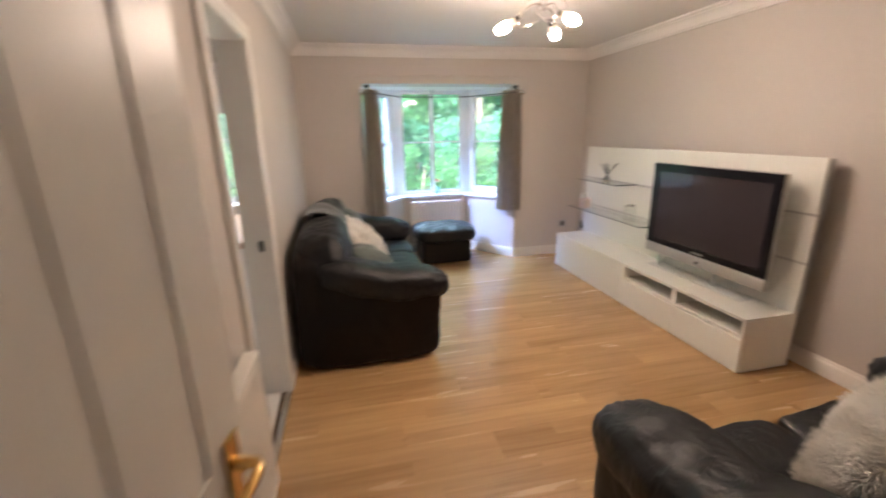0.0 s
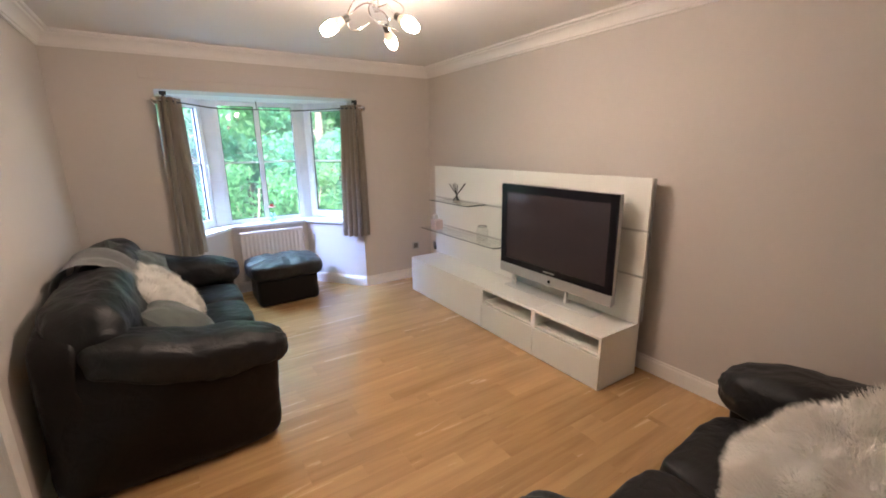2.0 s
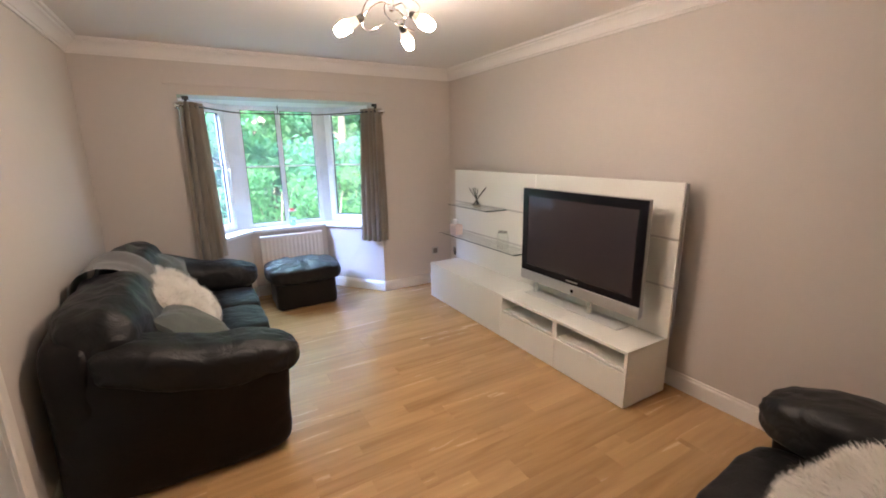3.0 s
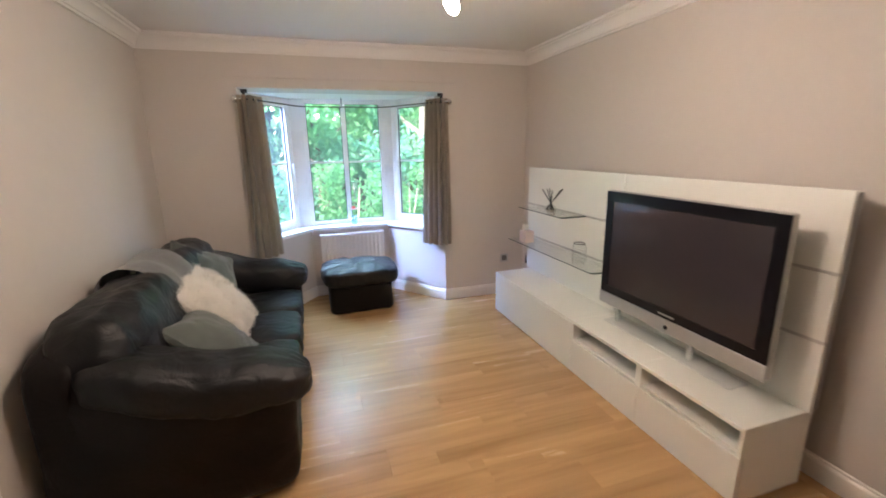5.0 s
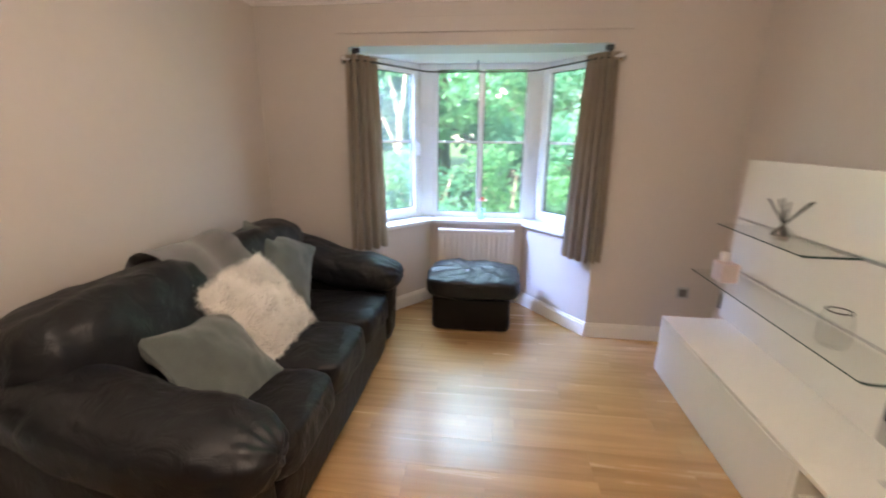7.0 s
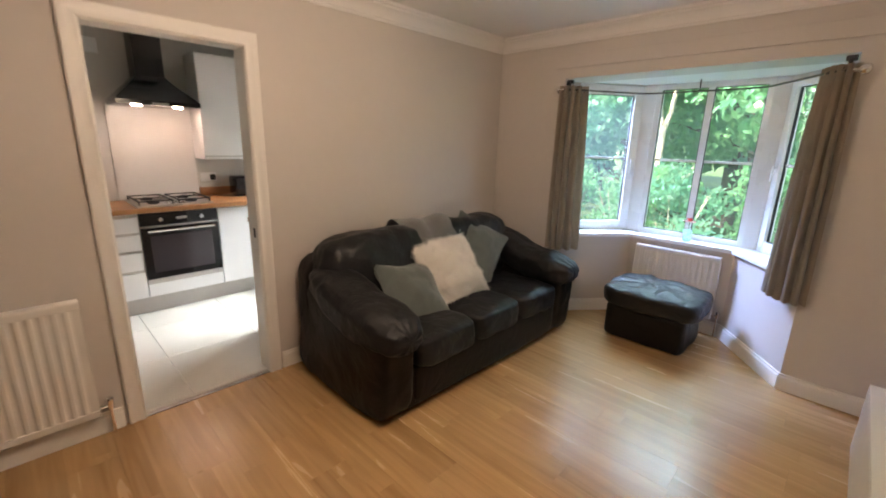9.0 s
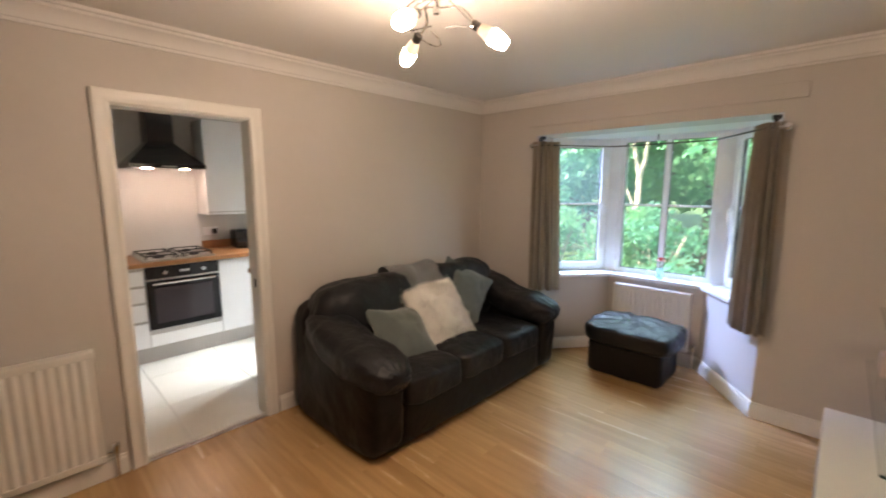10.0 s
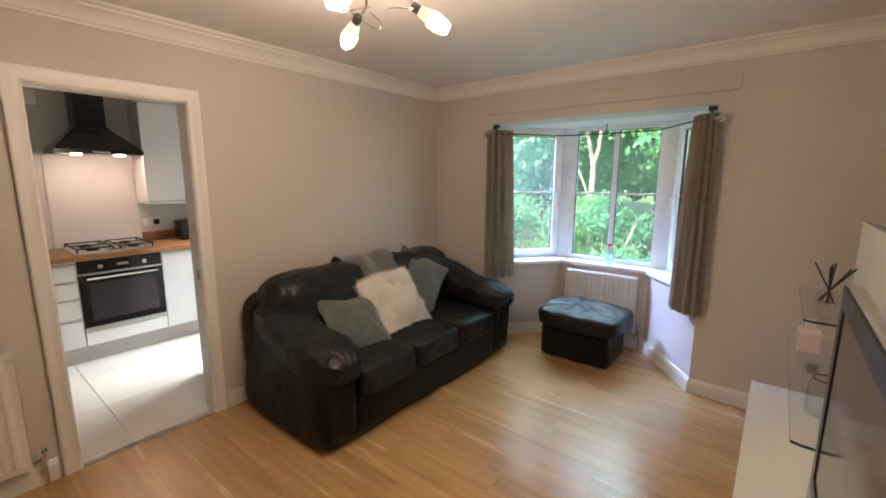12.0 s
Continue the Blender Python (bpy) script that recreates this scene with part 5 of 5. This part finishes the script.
# run along the dividing wall
pn = thing("base_cabinet", pose(-T - 0.57, -2.09, 0), "white kitchen cabinet run along the dividing wall", "kitchen cabinet")
part("body", B(0.02, 0.012, 0.15, 0.565, 0.97, 0.874), M_KCAB, pn)
part("end_panel", B(0.0, -0.008, 0.0, 0.568, 0.011, 0.874, bev=0.001), M_KCAB, pn)
for k in range(2):
    part("cabinet_door", B(0.0, 0.014 + 0.475 * k, 0.155, 0.0195, 0.485 + 0.475 * k, 0.868, bev=0.002), M_KCAB, pn)
part("plinth", B(0.05, 0.012, 0.0, 0.56, 0.97, 0.148), M_PLINTH, pn)
single("worktop", B(-T - 0.60, -2.11, 0.876, -T - 0.001, KYN - 0.005, 0.915, bev=0.003), M_WORKTOP, "oak worktop along the dividing wall", "worktop")

# ---- floor pieces ----
PW, PLEN, TH = 0.192, 1.285, 0.0115
fl_ob = bpy.data.objects["floor"]
meshes = {}


def plank(x0, x1, y0, y1):
    key = (round(x1 - x0, 3), round(y1 - y0, 3))
    if key not in meshes:
        bm = B(0.0002, 0.0002, -TH, key[0] - 0.0002, key[1] - 0.0002, 0.0)
        top = [e for e in bm.edges if all(v.co.z > -1e-6 for v in e.verts)]
        bmesh.ops.bevel(bm, geom=top, offset=0.0004, segments=1, affect="EDGES")
        meshes[key] = finish("plank", bm, M_FLOOR)
    ob = new("plank", meshes[key])
    ob.parent = fl_ob
    ob.location = (x0, y0, 0)


y = YB - 0.13
row = 0
while y < 0.60:
    y1 = min(y + PW, 0.605)
    lo, hi = 0.0, XR
    if y >= -0.02:
        lo = BX0 + (KX0 - BX0) * max(0, y) / BAYY - 0.02
        hi = BX1 - (BX1 - KX1) * max(0, y) / BAYY + 0.02
    x = lo - (0.45 * row) % PLEN
    while x < hi:
        a, b = max(x, lo), min(x + PLEN, hi)
        if b - a > 0.02:
            plank(a, b, y, y1)
        x += PLEN
    y += PW
    row += 1

kt = bpy.data.objects["floor_kitchen"]
tile_me = {}
TS = 0.60
ty = -2.755 - 3 * TS
while ty < KYN:
    tx = -0.052
    while tx > KXW:
        a, b = max(tx - TS, KXW), tx
        c, d = max(ty, KYS), min(ty + TS, KYN)
        if d - c > 0.03 and b - a > 0.03:
            key = (round(b - a, 3), round(d - c, 3))
            if key not in tile_me:
                bm = B(0.0015, 0.0015, -0.0058, key[0] - 0.0015, key[1] - 0.0015, 0.003)
                top = [e for e in bm.edges if all(v.co.z > 0 for v in e.verts)]
                bmesh.ops.bevel(bm, geom=top, offset=0.0012, segments=1, affect="EDGES")
                tile_me[key] = finish("tile", bm, M_TILE)
            ob = new("tile", tile_me[key])
            ob.parent = kt
            ob.location = (a, c, 0)
        tx -= TS
    ty += TS
